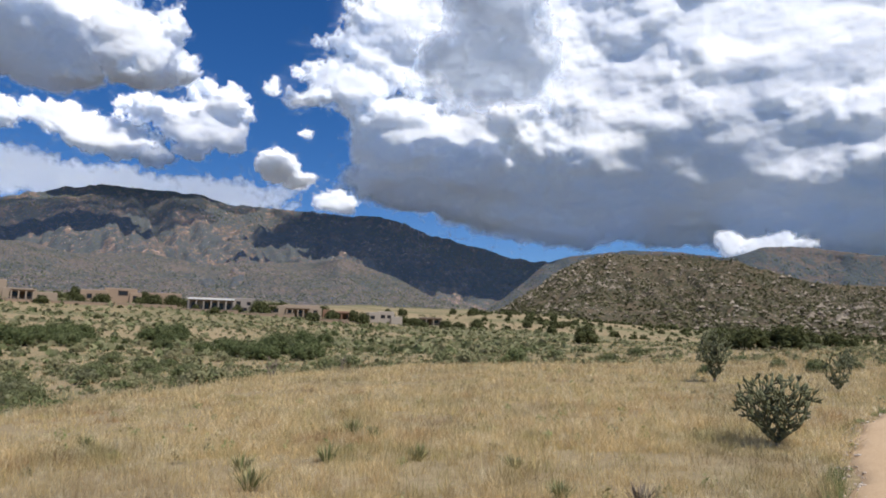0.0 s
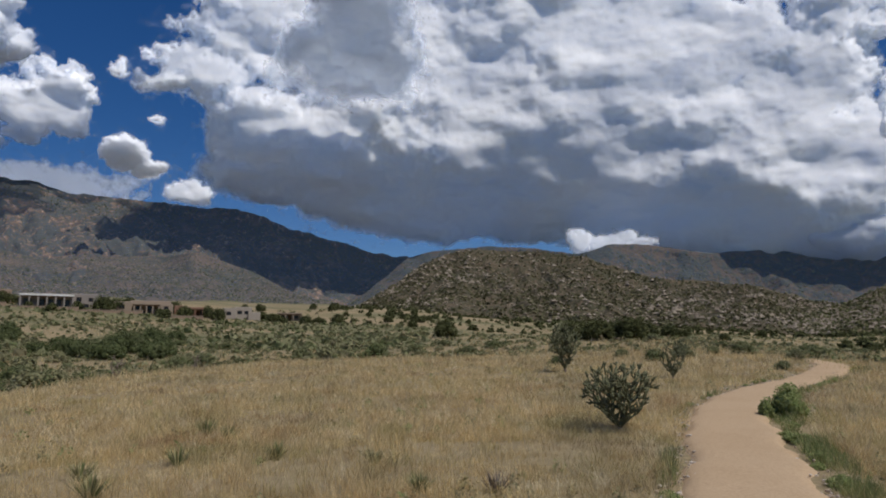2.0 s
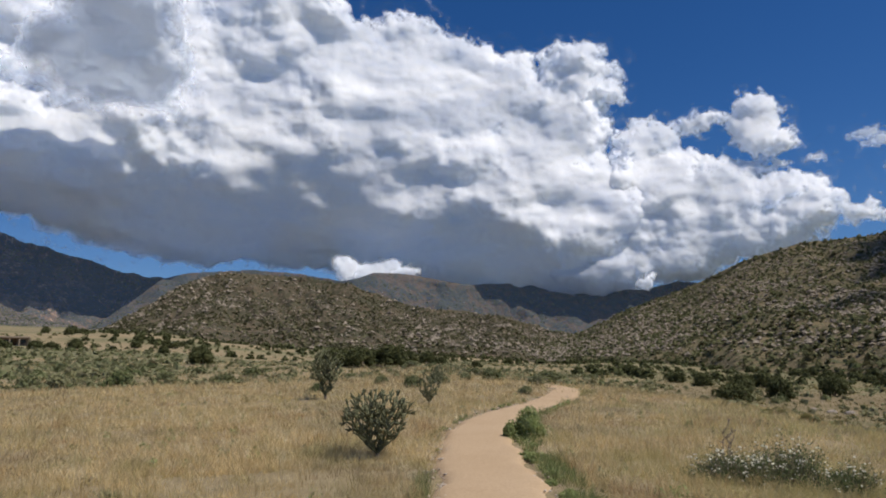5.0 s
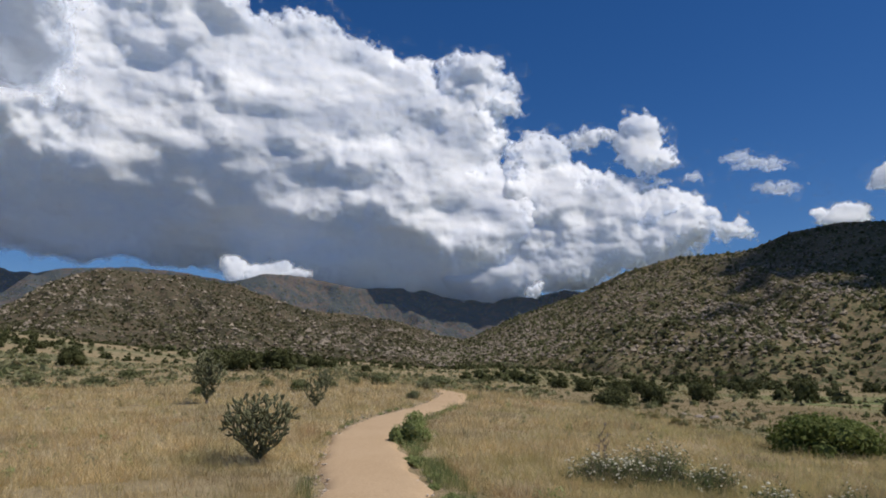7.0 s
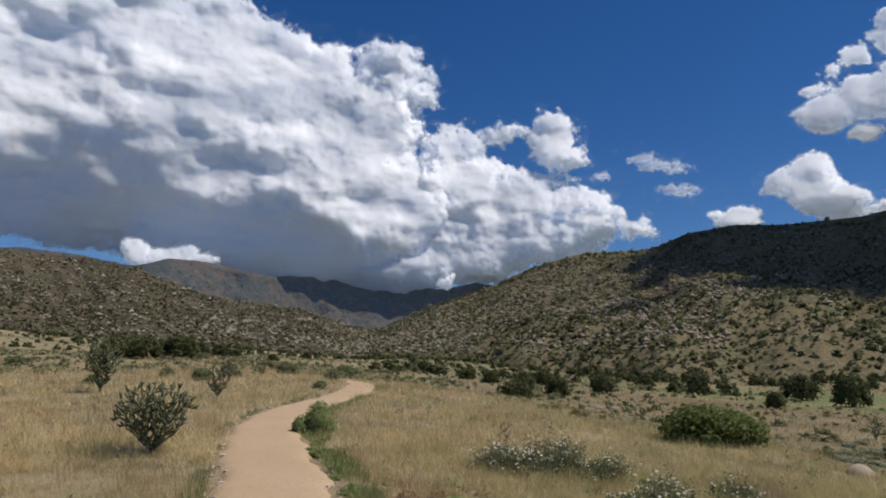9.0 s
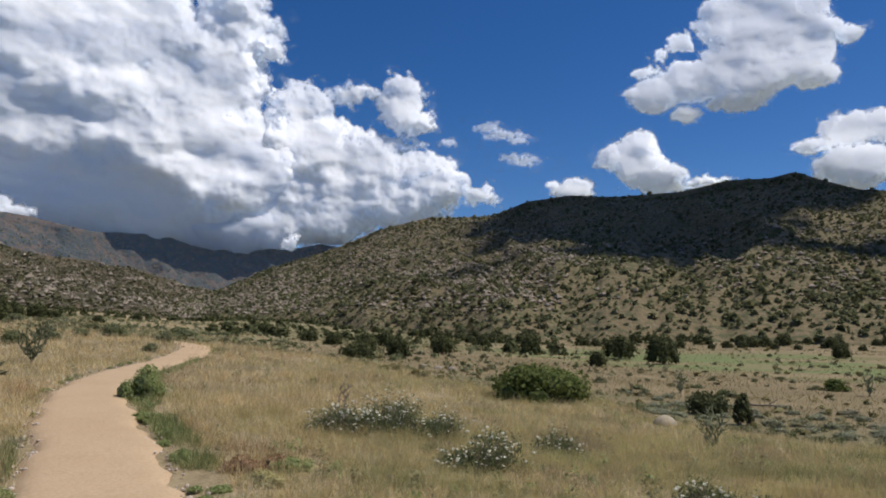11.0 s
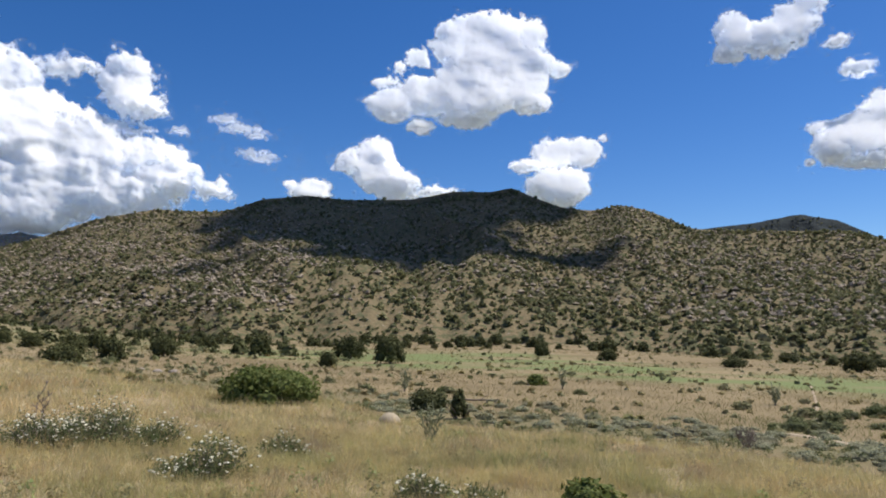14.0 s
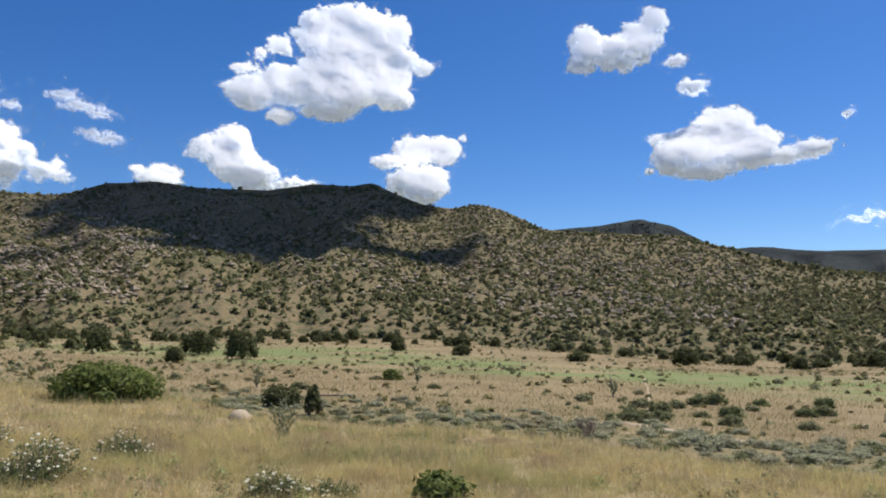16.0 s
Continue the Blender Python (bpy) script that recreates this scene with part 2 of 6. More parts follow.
def cloud_mat(name, thin, thick, blur, most=1.0):
    """Bright vapour: scatters the light that falls on it, lets some through, and thins out at its rim."""
    m = bpy.data.materials.new(name)
    m.use_nodes = True
    n, l = m.node_tree.nodes, m.node_tree.links
    n.remove(n["Principled BSDF"])
    geo = n.new("ShaderNodeNewGeometry")
    d = n.new("ShaderNodeBsdfPrincipled")
    d.inputs["Base Color"].default_value = (0.955, 0.96, 0.975, 1)
    d.inputs["Roughness"].default_value, d.inputs["Specular IOR Level"].default_value = 1.0, 0.0
    d.subsurface_method = "BURLEY"
    d.inputs["Subsurface Weight"].default_value, d.inputs["Subsurface Scale"].default_value = 1.0, blur
    d.inputs["Subsurface Radius"].default_value = (1.0, 1.0, 1.0)
    wisp = noise_tex(n, l, 0.018, 9, 0.68, geo.outputs["Position"])
    bp = n.new("ShaderNodeBump")
    bp.inputs["Strength"].default_value, bp.inputs["Distance"].default_value = 0.3, 12.0
    l.new(wisp, bp.inputs["Height"])
    l.new(bp.outputs[0], d.inputs["Normal"])
    t = n.new("ShaderNodeBsdfTranslucent")
    t.inputs[0].default_value = (0.70, 0.82, 1.0, 1)
    body = n.new("ShaderNodeMixShader")
    stretch = n.new("ShaderNodeVectorMath")
    stretch.operation = "MULTIPLY"
    stretch.inputs[1].default_value = (1.0, 1.0, 2.2)
    l.new(geo.outputs["Position"], stretch.inputs[0])
    depth = n.new("ShaderNodeMapRange")
    for k, v in enumerate((0.36, 0.66, thick, thin)):
        depth.inputs[k + 1].default_value = v
    l.new(noise_tex(n, l, 0.0022, 7, 0.6, stretch.outputs[0], 0.4), depth.inputs[0])
    l.new(depth.outputs[0], body.inputs[0])
    l.new(d.outputs[0], body.inputs[1])
    l.new(t.outputs[0], body.inputs[2])
    at = n.new("ShaderNodeAttribute")
    at.attribute_name = "puff_edge"
    s = n.new("ShaderNodeMath")
    s.operation = "MULTIPLY_ADD"
    s.inputs[1].default_value = 0.9
    l.new(wisp, s.inputs[0])
    l.new(at.outputs["Fac"], s.inputs[2])
    a = n.new("ShaderNodeMapRange")
    a.interpolation_type = "SMOOTHSTEP"
    a.inputs[1].default_value, a.inputs[2].default_value, a.inputs[4].default_value = 0.45, 1.05, most
    l.new(s.outputs[0], a.inputs[0])
    out = n.new("ShaderNodeMixShader")
    l.new(a.outputs[0], out.inputs[0])
    l.new(n.new("ShaderNodeBsdfTransparent").outputs[0], out.inputs[1])
    l.new(body.outputs[0], out.inputs[2])
    l.new(out.outputs[0], n["Material Output"].inputs[0])
    return m


MAT["cloud"] = cloud_mat("cloud_vapour", 0.62, 0.12, 60.0)
MAT["thin_cloud"] = cloud_mat("thin_cloud_vapour", 0.42, 0.25, 130.0)
MAT["loose_cloud"] = cloud_mat("loose_vapour", 0.5, 0.3, 60.0, 0.8)
MAT["torn_cloud"] = cloud_mat("torn_vapour", 0.5, 0.3, 60.0, 0.42)
MAT["veil_cloud"] = cloud_mat("veil_vapour", 0.5, 0.3, 130.0, 0.62)


# ---- numbers: noise on arrays ----
def hash2(ix, iy, seed):
    h = (ix.astype(np.int64) * 374761393 + iy.astype(np.int64) * 668265263 + seed * 1442695041) & 0xFFFFFFFF
    h = ((h ^ (h >> 13)) * 1274126177) & 0xFFFFFFFF
    return ((h ^ (h >> 16)) & 0xFFFFFF) / float(0xFFFFFF)


def vnoise(x, y, seed=0):
    ix, iy = np.floor(x), np.floor(y)
    fx, fy = x - ix, y - iy
    fx, fy = fx * fx * fx * (fx * (fx * 6 - 15) + 10), fy * fy * fy * (fy * (fy * 6 - 15) + 10)
    a, b = hash2(ix, iy, seed), hash2(ix + 1, iy, seed)
    c, d = hash2(ix, iy + 1, seed), hash2(ix + 1, iy + 1, seed)
    return 2 * (a + (b - a) * fx + (c + (d - c) * fx - a - (b - a) * fx) * fy) - 1


def fbm(x, y, octaves=4, seed=0, gain=0.5):
    s, amp, tot = 0, 1.0, 0.0
    for k in range(octaves):
        s = s + amp * vnoise(x * 2 ** k + 17.3 * k, y * 2 ** k - 9.1 * k, seed + k)
        tot += amp
        amp *= gain
    return s / tot


def ridged(x, y, octaves=4, seed=0, gain=0.5):
    s, amp, tot = 0, 1.0, 0.0
    for k in range(octaves):
        s = s + amp * (1 - np.abs(vnoise(x * 2 ** k + 5.7 * k, y * 2 ** k + 3.3 * k, seed + k)) * 1.6)
        tot += amp
        amp *= gain
    return s / tot


def puffy(x, y, seed=0, round_off=9.0):
    """Rounded knobs: one minus the squared distance to the nearest of scattered points, the creases eased."""
    ix, iy = np.floor(x), np.floor(y)
    total = np.full(x.shape, 1e-6)
    for dx in (-1, 0, 1):
        for dy in (-1, 0, 1):
            px = ix + dx + hash2(ix + dx, iy + dy, seed)
            py = iy + dy + hash2(ix + dx, iy + dy, seed + 77)
            total += np.exp(-round_off * ((x - px) ** 2 + (y - py) ** 2))
    return 1 - np.minimum(-np.log(total) / round_off, 1.3)


def smooth_lines(v, times, axis):
    for _ in range(times):
        p = np.concatenate([np.take(v, [0], axis), v, np.take(v, [-1], axis)], axis)
        n = v.shape[axis]
        v = (np.take(p, range(0, n), axis) + 2 * np.take(p, range(1, n + 1), axis) + np.take(p, range(2, n + 2), axis)) / 4
    return v


def raw_mesh(name, verts, faces, mat=None, smooth=True):
    """A mesh from arrays: verts (n, 3), faces (m, 3) or (m, 4)."""
    me = bpy.data.meshes.new(name)
    verts, faces = np.asarray(verts, np.float32), np.asarray(faces, np.int32)
    k = faces.shape[1]
    me.vertices.add(len(verts))
    me.vertices.foreach_set("co", verts.ravel())
    me.loops.add(faces.size)
    me.loops.foreach_set("vertex_index", faces.ravel())
    me.polygons.add(len(faces))
    me.polygons.foreach_set("loop_start", np.arange(0, faces.size, k, dtype=np.int32))
    me.polygons.foreach_set("loop_total", np.full(len(faces), k, np.int32))
    me.polygons.foreach_set("use_smooth", np.full(len(faces), smooth))
    me.update(calc_edges=True)
    if mat:
        me.materials.append(mat)
    return me


def grid_faces(n, m):
    i = np.arange(n * m).reshape(n, m)
    return np.stack([i[:-1, :-1], i[1:, :-1], i[1:, 1:], i[:-1, 1:]], -1).reshape(-1, 4)


def part(name, me, parent, label=""):
    ob = new(name, me)
    ob.parent = parent
    return tagged(ob, label)


def polar(az, r):
    return r * np.sin(np.radians(az)), r * np.cos(np.radians(az))


# ---- ground ----
RISES = []


def rise(az, *levels):
    """Along one bearing: (metres out, angle of the ground against eye level)."""
    RISES.append((az, [(0.0, 0.0)] + [(r, EYE + r * math.tan(radians(e))) for r, e in levels]))


rise(-60, (20, -4.6), (45, -3.9), (90, -0.9), (150, 0.8), (260, 3.0), (1000, 4.0), (4900, 4.2))
rise(-31, (20, -4.4), (28, -4.9), (45, -3.7), (90, -0.7), (140, 1.0), (240, 3.3), (400, 3.7), (1000, 4.0), (4900, 4.2))
rise(-23, (26, -3.1), (36, -3.4), (50, -2.4), (90, -0.6), (140, 1.0), (240, 3.25), (400, 3.5), (1000, 3.9), (4900, 4.0))
rise(-12, (38, -1.6), (50, -1.9), (80, -0.7), (140, 1.0), (240, 3.1), (400, 3.4), (1000, 3.8), (4900, 3.9))
rise(-3, (52, -0.6), (64, -0.7), (90, 0.2), (140, 1.2), (250, 3.0), (400, 3.3), (1000, 3.6), (4900, 3.7))
rise(10, (30, -1.5), (58, -0.2), (70, -0.2), (110, 0.7), (200, 1.9), (300, 2.6), (450, 3.1), (4900, 3.1))
rise(21, (13, -5.5), (31, -1.26), (50, -0.1), (62, 0.0), (95, 0.9), (200, 1.5), (350, 1.95), (4900, 2.0))
rise(30, (13, -5.5), (27, -1.75), (45, 0.1), (60, 0.4), (95, 1.0), (200, 1.4), (350, 1.8), (4900, 1.8))
rise(38, (8, -10.2), (16, -4.1), (29, -1.6), (37, -0.7), (60, -0.4), (120, 0.2), (350, 1.2), (4900, 1.2))
rise(45, (10, -8.3), (32, -1.4), (50, -1.2), (90, -0.3), (250, 1.0), (4900, 1.0))
rise(53, (10, -8.8), (27, -2.4), (40, -2.3), (60, -1.7), (150, -0.4), (230, 0.0), (4900, 0.0))
rise(62, (10, -9.2), (22, -4.3), (32, -4.4), (48, -3.4), (85, -1.6), (180, -0.5), (4900, -0.3))
rise(70, (10, -9.6), (20, -4.9), (30, -5.0), (42, -3.9), (82, -2.1), (190, -0.55), (4900, -0.4))
rise(76, (10, -9.9), (16, -6.8), (24, -6.6), (33, -5.2), (80, -2.2), (190, -0.55), (4900, -0.4))
rise(88, (9, -11.2), (14.5, -7.6), (21, -7.7), (27, -6.3), (40, -4.6), (90, -2.1), (190, -0.6), (4900, -0.5))
rise(100, (8, -12.6), (13.5, -8.3), (19, -8.4), (25, -7.0), (34, -5.7), (75, -2.6), (180, -1.4), (4900, -1.2))
rise(114, (7, -14.4), (11.5, -9.8), (16, -10.0), (21, -8.1), (30, -6.2), (70, -3.2), (180, -2.1), (4900, -1.8))
rise(150, (7, -14.5), (12, -9.5), (30, -6.0), (80, -3.0), (4900, -1.5))
rise(230, (10, -9.5), (60, -1.8), (300, -0.6), (4900, -0.4))
rise(300, (20, -4.6), (45, -3.9), (90, -0.9), (150, 0.8), (260, 3.0), (1000, 4.0), (4900, 4.2))

TAZ = np.arange(-60, 301, 1.0)
TLR = np.linspace(math.log(1.0), math.log(5001.0), 420)
_r = np.exp(TLR) - 1
_rows = np.array([np.interp(_r, [q[0] for q in lv], [q[1] for q in lv]) for _, lv in RISES])
_tab = np.array([[np.interp(a, [q[0] for q in RISES], _rows[:, k]) for k in range(len(_r))] for a in TAZ])
_tab = smooth_lines(smooth_lines(_tab, 5, 0), 5, 1)

# the trail's centre line: bearing and metres out
TRAIL = [polar(a, r) for a, r in ((222, 9), (225, 4), (60, 0.3), (38, 3), (35.2, 6), (34.0, 8), (33.3, 10), (32.6, 13), (32.5, 16.5), (34.0, 20.0), (36.2, 23.5), (38.0, 27.5), (39.2, 33), (39.0, 38), (38.0, 44))]


def spline(pts, per):
    p = [Vector((*q, 0)) for q in pts]
    p = [2 * p[0] - p[1]] + p + [2 * p[-1] - p[-2]]
    out = []
    for i in range(1, len(p) - 2):
        for k in range(per):
            t = k / per
            a, b, c, d = p[i - 1], p[i], p[i + 1], p[i + 2]
            out.append(0.5 * (2 * b + (c - a) * t + (2 * a - 5 * b + 4 * c - d) * t * t + (3 * b - a - 3 * c + d) * t ** 3))
    out.append(p[-2])
    return np.array([(v.x, v.y) for v in out])


TRAIL_LINE = spline(TRAIL, 14)
TRAIL_HALF = 0.72


def trail_gap(x, y):
    """Metres from the trail's centre line."""
    best = np.full(np.shape(x), 1e9)
    for px, py in TRAIL_LINE[::2]:
        best = np.minimum(best, (x - px) ** 2 + (y - py) ** 2)
    return np.sqrt(best)


def height(x, y, fine=True):
    x, y = np.asarray(x, float), np.asarray(y, float)
    r = np.hypot(x, y)
    az = (np.degrees(np.arctan2(x, y)) + 60) % 360
    lr = (np.log(r + 1) - TLR[0]) / (TLR[1] - TLR[0])
    i, k = np.clip(az.astype(int), 0, len(TAZ) - 2), np.clip(lr.astype(int), 0, len(TLR) - 2)
    u, v = az - i, np.clip(lr - k, 0, 1)
    z = (_tab[i, k] * (1 - u) + _tab[i + 1, k] * u) * (1 - v) + (_tab[i, k + 1] * (1 - u) + _tab[i + 1, k + 1] * u) * v
    if fine:
        far = np.clip((r - 25) / 120, 0, 1)
        z = z + far * (0.45 * fbm(x / 22, y / 22, 3, 5) + 0.012 * np.minimum(r, 900) * fbm(x / 120, y / 120, 3, 8))
        z = z + 0.05 * fbm(x / 1.7, y / 1.7, 3, 11) * np.clip(r / 10, 0, 1)
    return z


def trail_height(x, y):
    return height(x, y, False)


az_steps = np.concatenate([np.arange(-46, 134, 0.5), np.arange(134, 314.1, 4.0)])
r_steps = np.concatenate([[0.0], 0.5 * 1.03 ** np.arange(0, 312)])
A, Rr = np.meshgrid(az_steps, np.minimum(r_steps, 4900), indexing="ij")
gx, gy = polar(A, Rr)
gap = np.where(Rr < 60, trail_gap(gx, gy), 99)
keep = np.clip((gap - TRAIL_HALF) / 0.35, 0, 1)
gz = keep * height(gx, gy) + (1 - keep) * (trail_height(gx, gy) - 0.05)
ground = new("ground", raw_mesh("ground", np.stack([gx, gy, gz], -1).reshape(-1, 3), grid_faces(*A.shape), MAT["soil"]))
rim_r = np.interp(A, [-46, -31, -23, -12, -3, 10, 30, 38, 45, 53, 62, 70, 76, 88, 100, 114, 130], [20, 22, 29, 42, 56, 62, 60, 44, 38, 32, 26, 23, 19, 17, 15.5, 13.5, 13])


def between(v, lo, hi, edge):
    return np.clip((v - lo) / edge, 0, 1) * np.clip((hi - v) / edge, 0, 1)


streak = fbm(A * 0.12, np.log(Rr + 1) * 16, 4, 33)
green_near, green_far = (np.interp(A, [60, 82, 99, 119], rr) for rr in ([80, 56, 47, 38], [190, 150, 92, 82]))
lush = between(A, 52, 140, 12) * np.clip((Rr / green_near - 1) / 0.2, 0, 1) * np.clip((green_far / Rr - 1) / 0.25, 0, 1) * np.clip(0.95 + 1.5 * streak, 0, 1)
lush += between(A, 36, 60, 6) * between(Rr, 60, 260, 40) * 0.5
lush += between(A, 4, 40, 6) * between(Rr, 75, 330, 40) * np.clip(0.45 + 1.2 * streak, 0, 1) * 0.8
olive = between(A, 50, 140, 10) * between(Rr / rim_r, 1.1, 1.9, 0.35) * 0.85 * np.clip(0.75 + streak, 0, 1)
olive += between(A, -47, 16, 10) * between(Rr / rim_r, 1.0, 4.2, 0.5) * np.clip(0.5 + 1.6 * streak, 0, 1) * 0.9
olive += between(Rr, 85, 420, 40) * between(A, -47, 60, 5) * np.clip(0.62 + 1.9 * streak, 0, 0.95)
olive += np.clip((Rr - 380) / 80, 0, 1) * 0.95
thatch = between(A, 42, 200, 8) * np.clip((Rr / rim_r - 0.9) / 0.3, 0, 1) * np.clip(0.8 + 0.5 * streak, 0.4, 1)
for nm, val in (("lush", lush), ("olive", olive), ("thatch", thatch)):
    ga = ground.data.attributes.new(nm, "FLOAT", "POINT")
    ga.data.foreach_set("value", np.clip(val, 0, 1).astype(np.float32).ravel())
tagged(ground, "dry tan desert ground with sparse grass and bare soil", "ground", kind="structure")


def ribbon(name, label, c, half, mat, wave=0.10, columns=25):
    """A worn strip along a centre line, slightly domed, its edges wavering and sinking into the ground."""
    d = np.gradient(c, axis=0)
    d /= np.linalg.norm(d, axis=1)[:, None]
    nrm = np.stack([d[:, 1], -d[:, 0]], -1)
    pts = []
    for o in np.linspace(-1, 1, columns):
        ss = np.arange(len(c)) * 0.21
        w = half * (1 + wave * vnoise(ss * 1.3, np.full(len(c), 3.0 + np.sign(o) * 5), 4)) + 0.08 * half * vnoise(ss * 5.1, np.full(len(c), 1.0 + np.sign(o)), 6)
        xy = c + nrm * (o * w)[:, None]
        z = height(xy[:, 0], xy[:, 1], half < 0.7) if half < 0.7 else trail_height(xy[:, 0], xy[:, 1])
        z = z + 0.012 * fbm(xy[:, 0] * 1.5, xy[:, 1] * 1.5, 3, 21) + 0.045 * (1 - abs(o) ** 6) - 0.06 * abs(o) ** 8
        pts.append(np.column_stack([xy, z]))
    ob = new(name, raw_mesh(name, np.array(pts).reshape(-1, 3), grid_faces(columns, len(c)), mat))
    tagged(ob, label, "path", kind="structure")


ribbon("path", "winding trail of pale orange crushed gravel", TRAIL_LINE, TRAIL_HALF, MAT["path"])


# ---- hills and mountains ----
def bearing_line(pts, az, smooth=1):
    a, e = [p[0] for p in pts], [p[1] for p in pts]
    return smooth_lines(np.interp(az, a, e), smooth, 0)


HILLS = {}


def hill(name, label, mat, az0, az1, step, rows, foot, crest, skyline, seed, gully=0.3, freq=0.5, shape=1.3, rough=0.03, back=0.35, ribs=0.0, jag=0.0):
    """A slope that climbs from its foot to a crest seen under given angles; gullies are cut into it."""
    az = np.arange(az0, az1 + step / 2, step)
    f = bearing_line(foot, az, 8) * (1 + 0.05 * fbm(az * 0.21, az * 0 + seed, 3, seed))
    c = bearing_line(crest, az, 12) * (1 + 0.05 * fbm(az * 0.17, az * 0 + seed + 9, 3, seed + 1))
    el = bearing_line(skyline, az, 2) + jag * ridged(az * 0.55, az * 0 + seed, 4, seed + 2, 0.6) - 0.4 * jag
    top = EYE + c * np.tan(np.radians(el))
    v = np.concatenate([np.linspace(0, 1, rows), np.linspace(1.03, 1 + back, rows // 5)])
    AZ, V = np.meshgrid(az, v, indexing="ij")
    r = f[:, None] + (c - f)[:, None] * V
    x, y = polar(AZ, r)
    g = height(x, y, False)
    over = (top - height(*polar(az, c), False))[:, None]
    vv = np.minimum(V, 1)
    s = vv ** shape
    bend = 0.25 * fbm(AZ * 0.15, V * 2.0, 3, seed + 5)
    cut = ridged(AZ * freq + bend * 3 + 0.6 * V, V * 1.8 + 0.35 * AZ * freq, 5, seed + 3, 0.48)
    cut = np.clip(1 - cut, 0, 1.4)
    s = s * (1 - gully * cut * np.clip(1 - vv, 0, 1) ** 0.45 * 1.3)
    s = s + rough * fbm(AZ * freq * 5, V * 14, 4, seed + 7) * np.clip((1 - vv) * 6, 0.12, 1) * np.clip(vv * 5, 0, 1)
    rib = ridged(AZ * 0.42 + 1.1 * fbm(AZ * 0.2, V * 2, 3, seed + 11) + 0.8 * V, V * 1.4 + AZ * 0.12, 5, seed + 13, 0.5)
    s = s - ribs * np.clip(1 - rib, 0, 1.2) * np.clip((vv - 0.15) * 2.2, 0, 1) * np.clip((1 - vv) * 5, 0.04, 1)
    s = np.where(V > 1, s - np.maximum(V - 1, 0) ** 1.3 * 1.6, s)
    z = g - 3.0 * np.clip(1 - V * 12, 0, 1) + over * s
    ob = new(name, raw_mesh(name, np.stack([x, y, z], -1).reshape(-1, 3), grid_faces(*AZ.shape), mat))
    tagged(ob, label, "mountain", kind="structure")
    HILLS[name] = (x, y, z, rows)
    return ob


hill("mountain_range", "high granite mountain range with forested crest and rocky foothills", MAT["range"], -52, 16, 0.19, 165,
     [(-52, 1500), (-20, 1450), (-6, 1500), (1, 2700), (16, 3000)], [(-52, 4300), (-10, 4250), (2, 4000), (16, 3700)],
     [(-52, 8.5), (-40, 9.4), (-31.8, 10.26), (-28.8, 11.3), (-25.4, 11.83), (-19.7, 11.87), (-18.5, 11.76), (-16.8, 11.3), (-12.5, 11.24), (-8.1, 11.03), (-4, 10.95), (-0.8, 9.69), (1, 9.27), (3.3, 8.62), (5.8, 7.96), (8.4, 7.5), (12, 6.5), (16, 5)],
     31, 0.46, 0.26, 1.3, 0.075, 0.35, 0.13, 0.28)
hill("foothills", "grey bouldery foothills below the mountain range", MAT["foothill"], -52, 3, 0.16, 110,
     [(-52, 1250), (-20, 1200), (3, 1300)], [(-52, 2300), (-10, 2250), (3, 1900)],
     [(-52, 6.9), (-36, 7.2), (-30, 7.5), (-27, 6.9), (-22, 7.3), (-18, 6.6), (-14, 7.0), (-10, 7.2), (-7.5, 7.6), (-5.5, 6.9), (-3.4, 6.2), (-0.7, 4.8), (1.5, 4.2), (3, 3.9)],
     37, 0.40, 0.24, 1.15, 0.045, 0.35, 0.06)
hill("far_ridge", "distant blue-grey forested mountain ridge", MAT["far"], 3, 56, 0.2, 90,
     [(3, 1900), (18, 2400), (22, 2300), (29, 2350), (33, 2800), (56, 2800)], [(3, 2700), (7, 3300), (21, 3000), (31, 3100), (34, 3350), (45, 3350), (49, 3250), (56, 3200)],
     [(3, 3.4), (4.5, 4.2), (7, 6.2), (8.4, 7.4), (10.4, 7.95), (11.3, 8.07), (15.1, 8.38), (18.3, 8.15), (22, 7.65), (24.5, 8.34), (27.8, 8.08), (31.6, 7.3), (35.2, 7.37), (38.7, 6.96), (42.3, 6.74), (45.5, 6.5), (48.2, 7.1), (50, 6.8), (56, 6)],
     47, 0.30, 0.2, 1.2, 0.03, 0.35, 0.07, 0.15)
hill("boulder_hill", "bouldery hill with scattered scrub and pale granite", MAT["rocky"], 2, 47, 0.15, 130,
     [(2, 560), (10, 440), (22, 380), (34, 380), (47, 420)], [(2, 700), (12, 900), (22, 880), (34, 850), (47, 800)],
     [(2, 3.3), (4.7, 3.75), (7.3, 5.3), (10, 7.1), (12.8, 8.22), (14.3, 8.13), (16.4, 7.95), (19.3, 7.98), (22.5, 7.4), (25.9, 6.22), (27.6, 5.6), (29.5, 5.42), (31.8, 5.2), (35.2, 4.7), (38.8, 3.6), (42, 3.0), (47, 2.2)],
     61, 0.42, 0.13, 1.05, 0.06, 0.35, 0.10, 0.22)
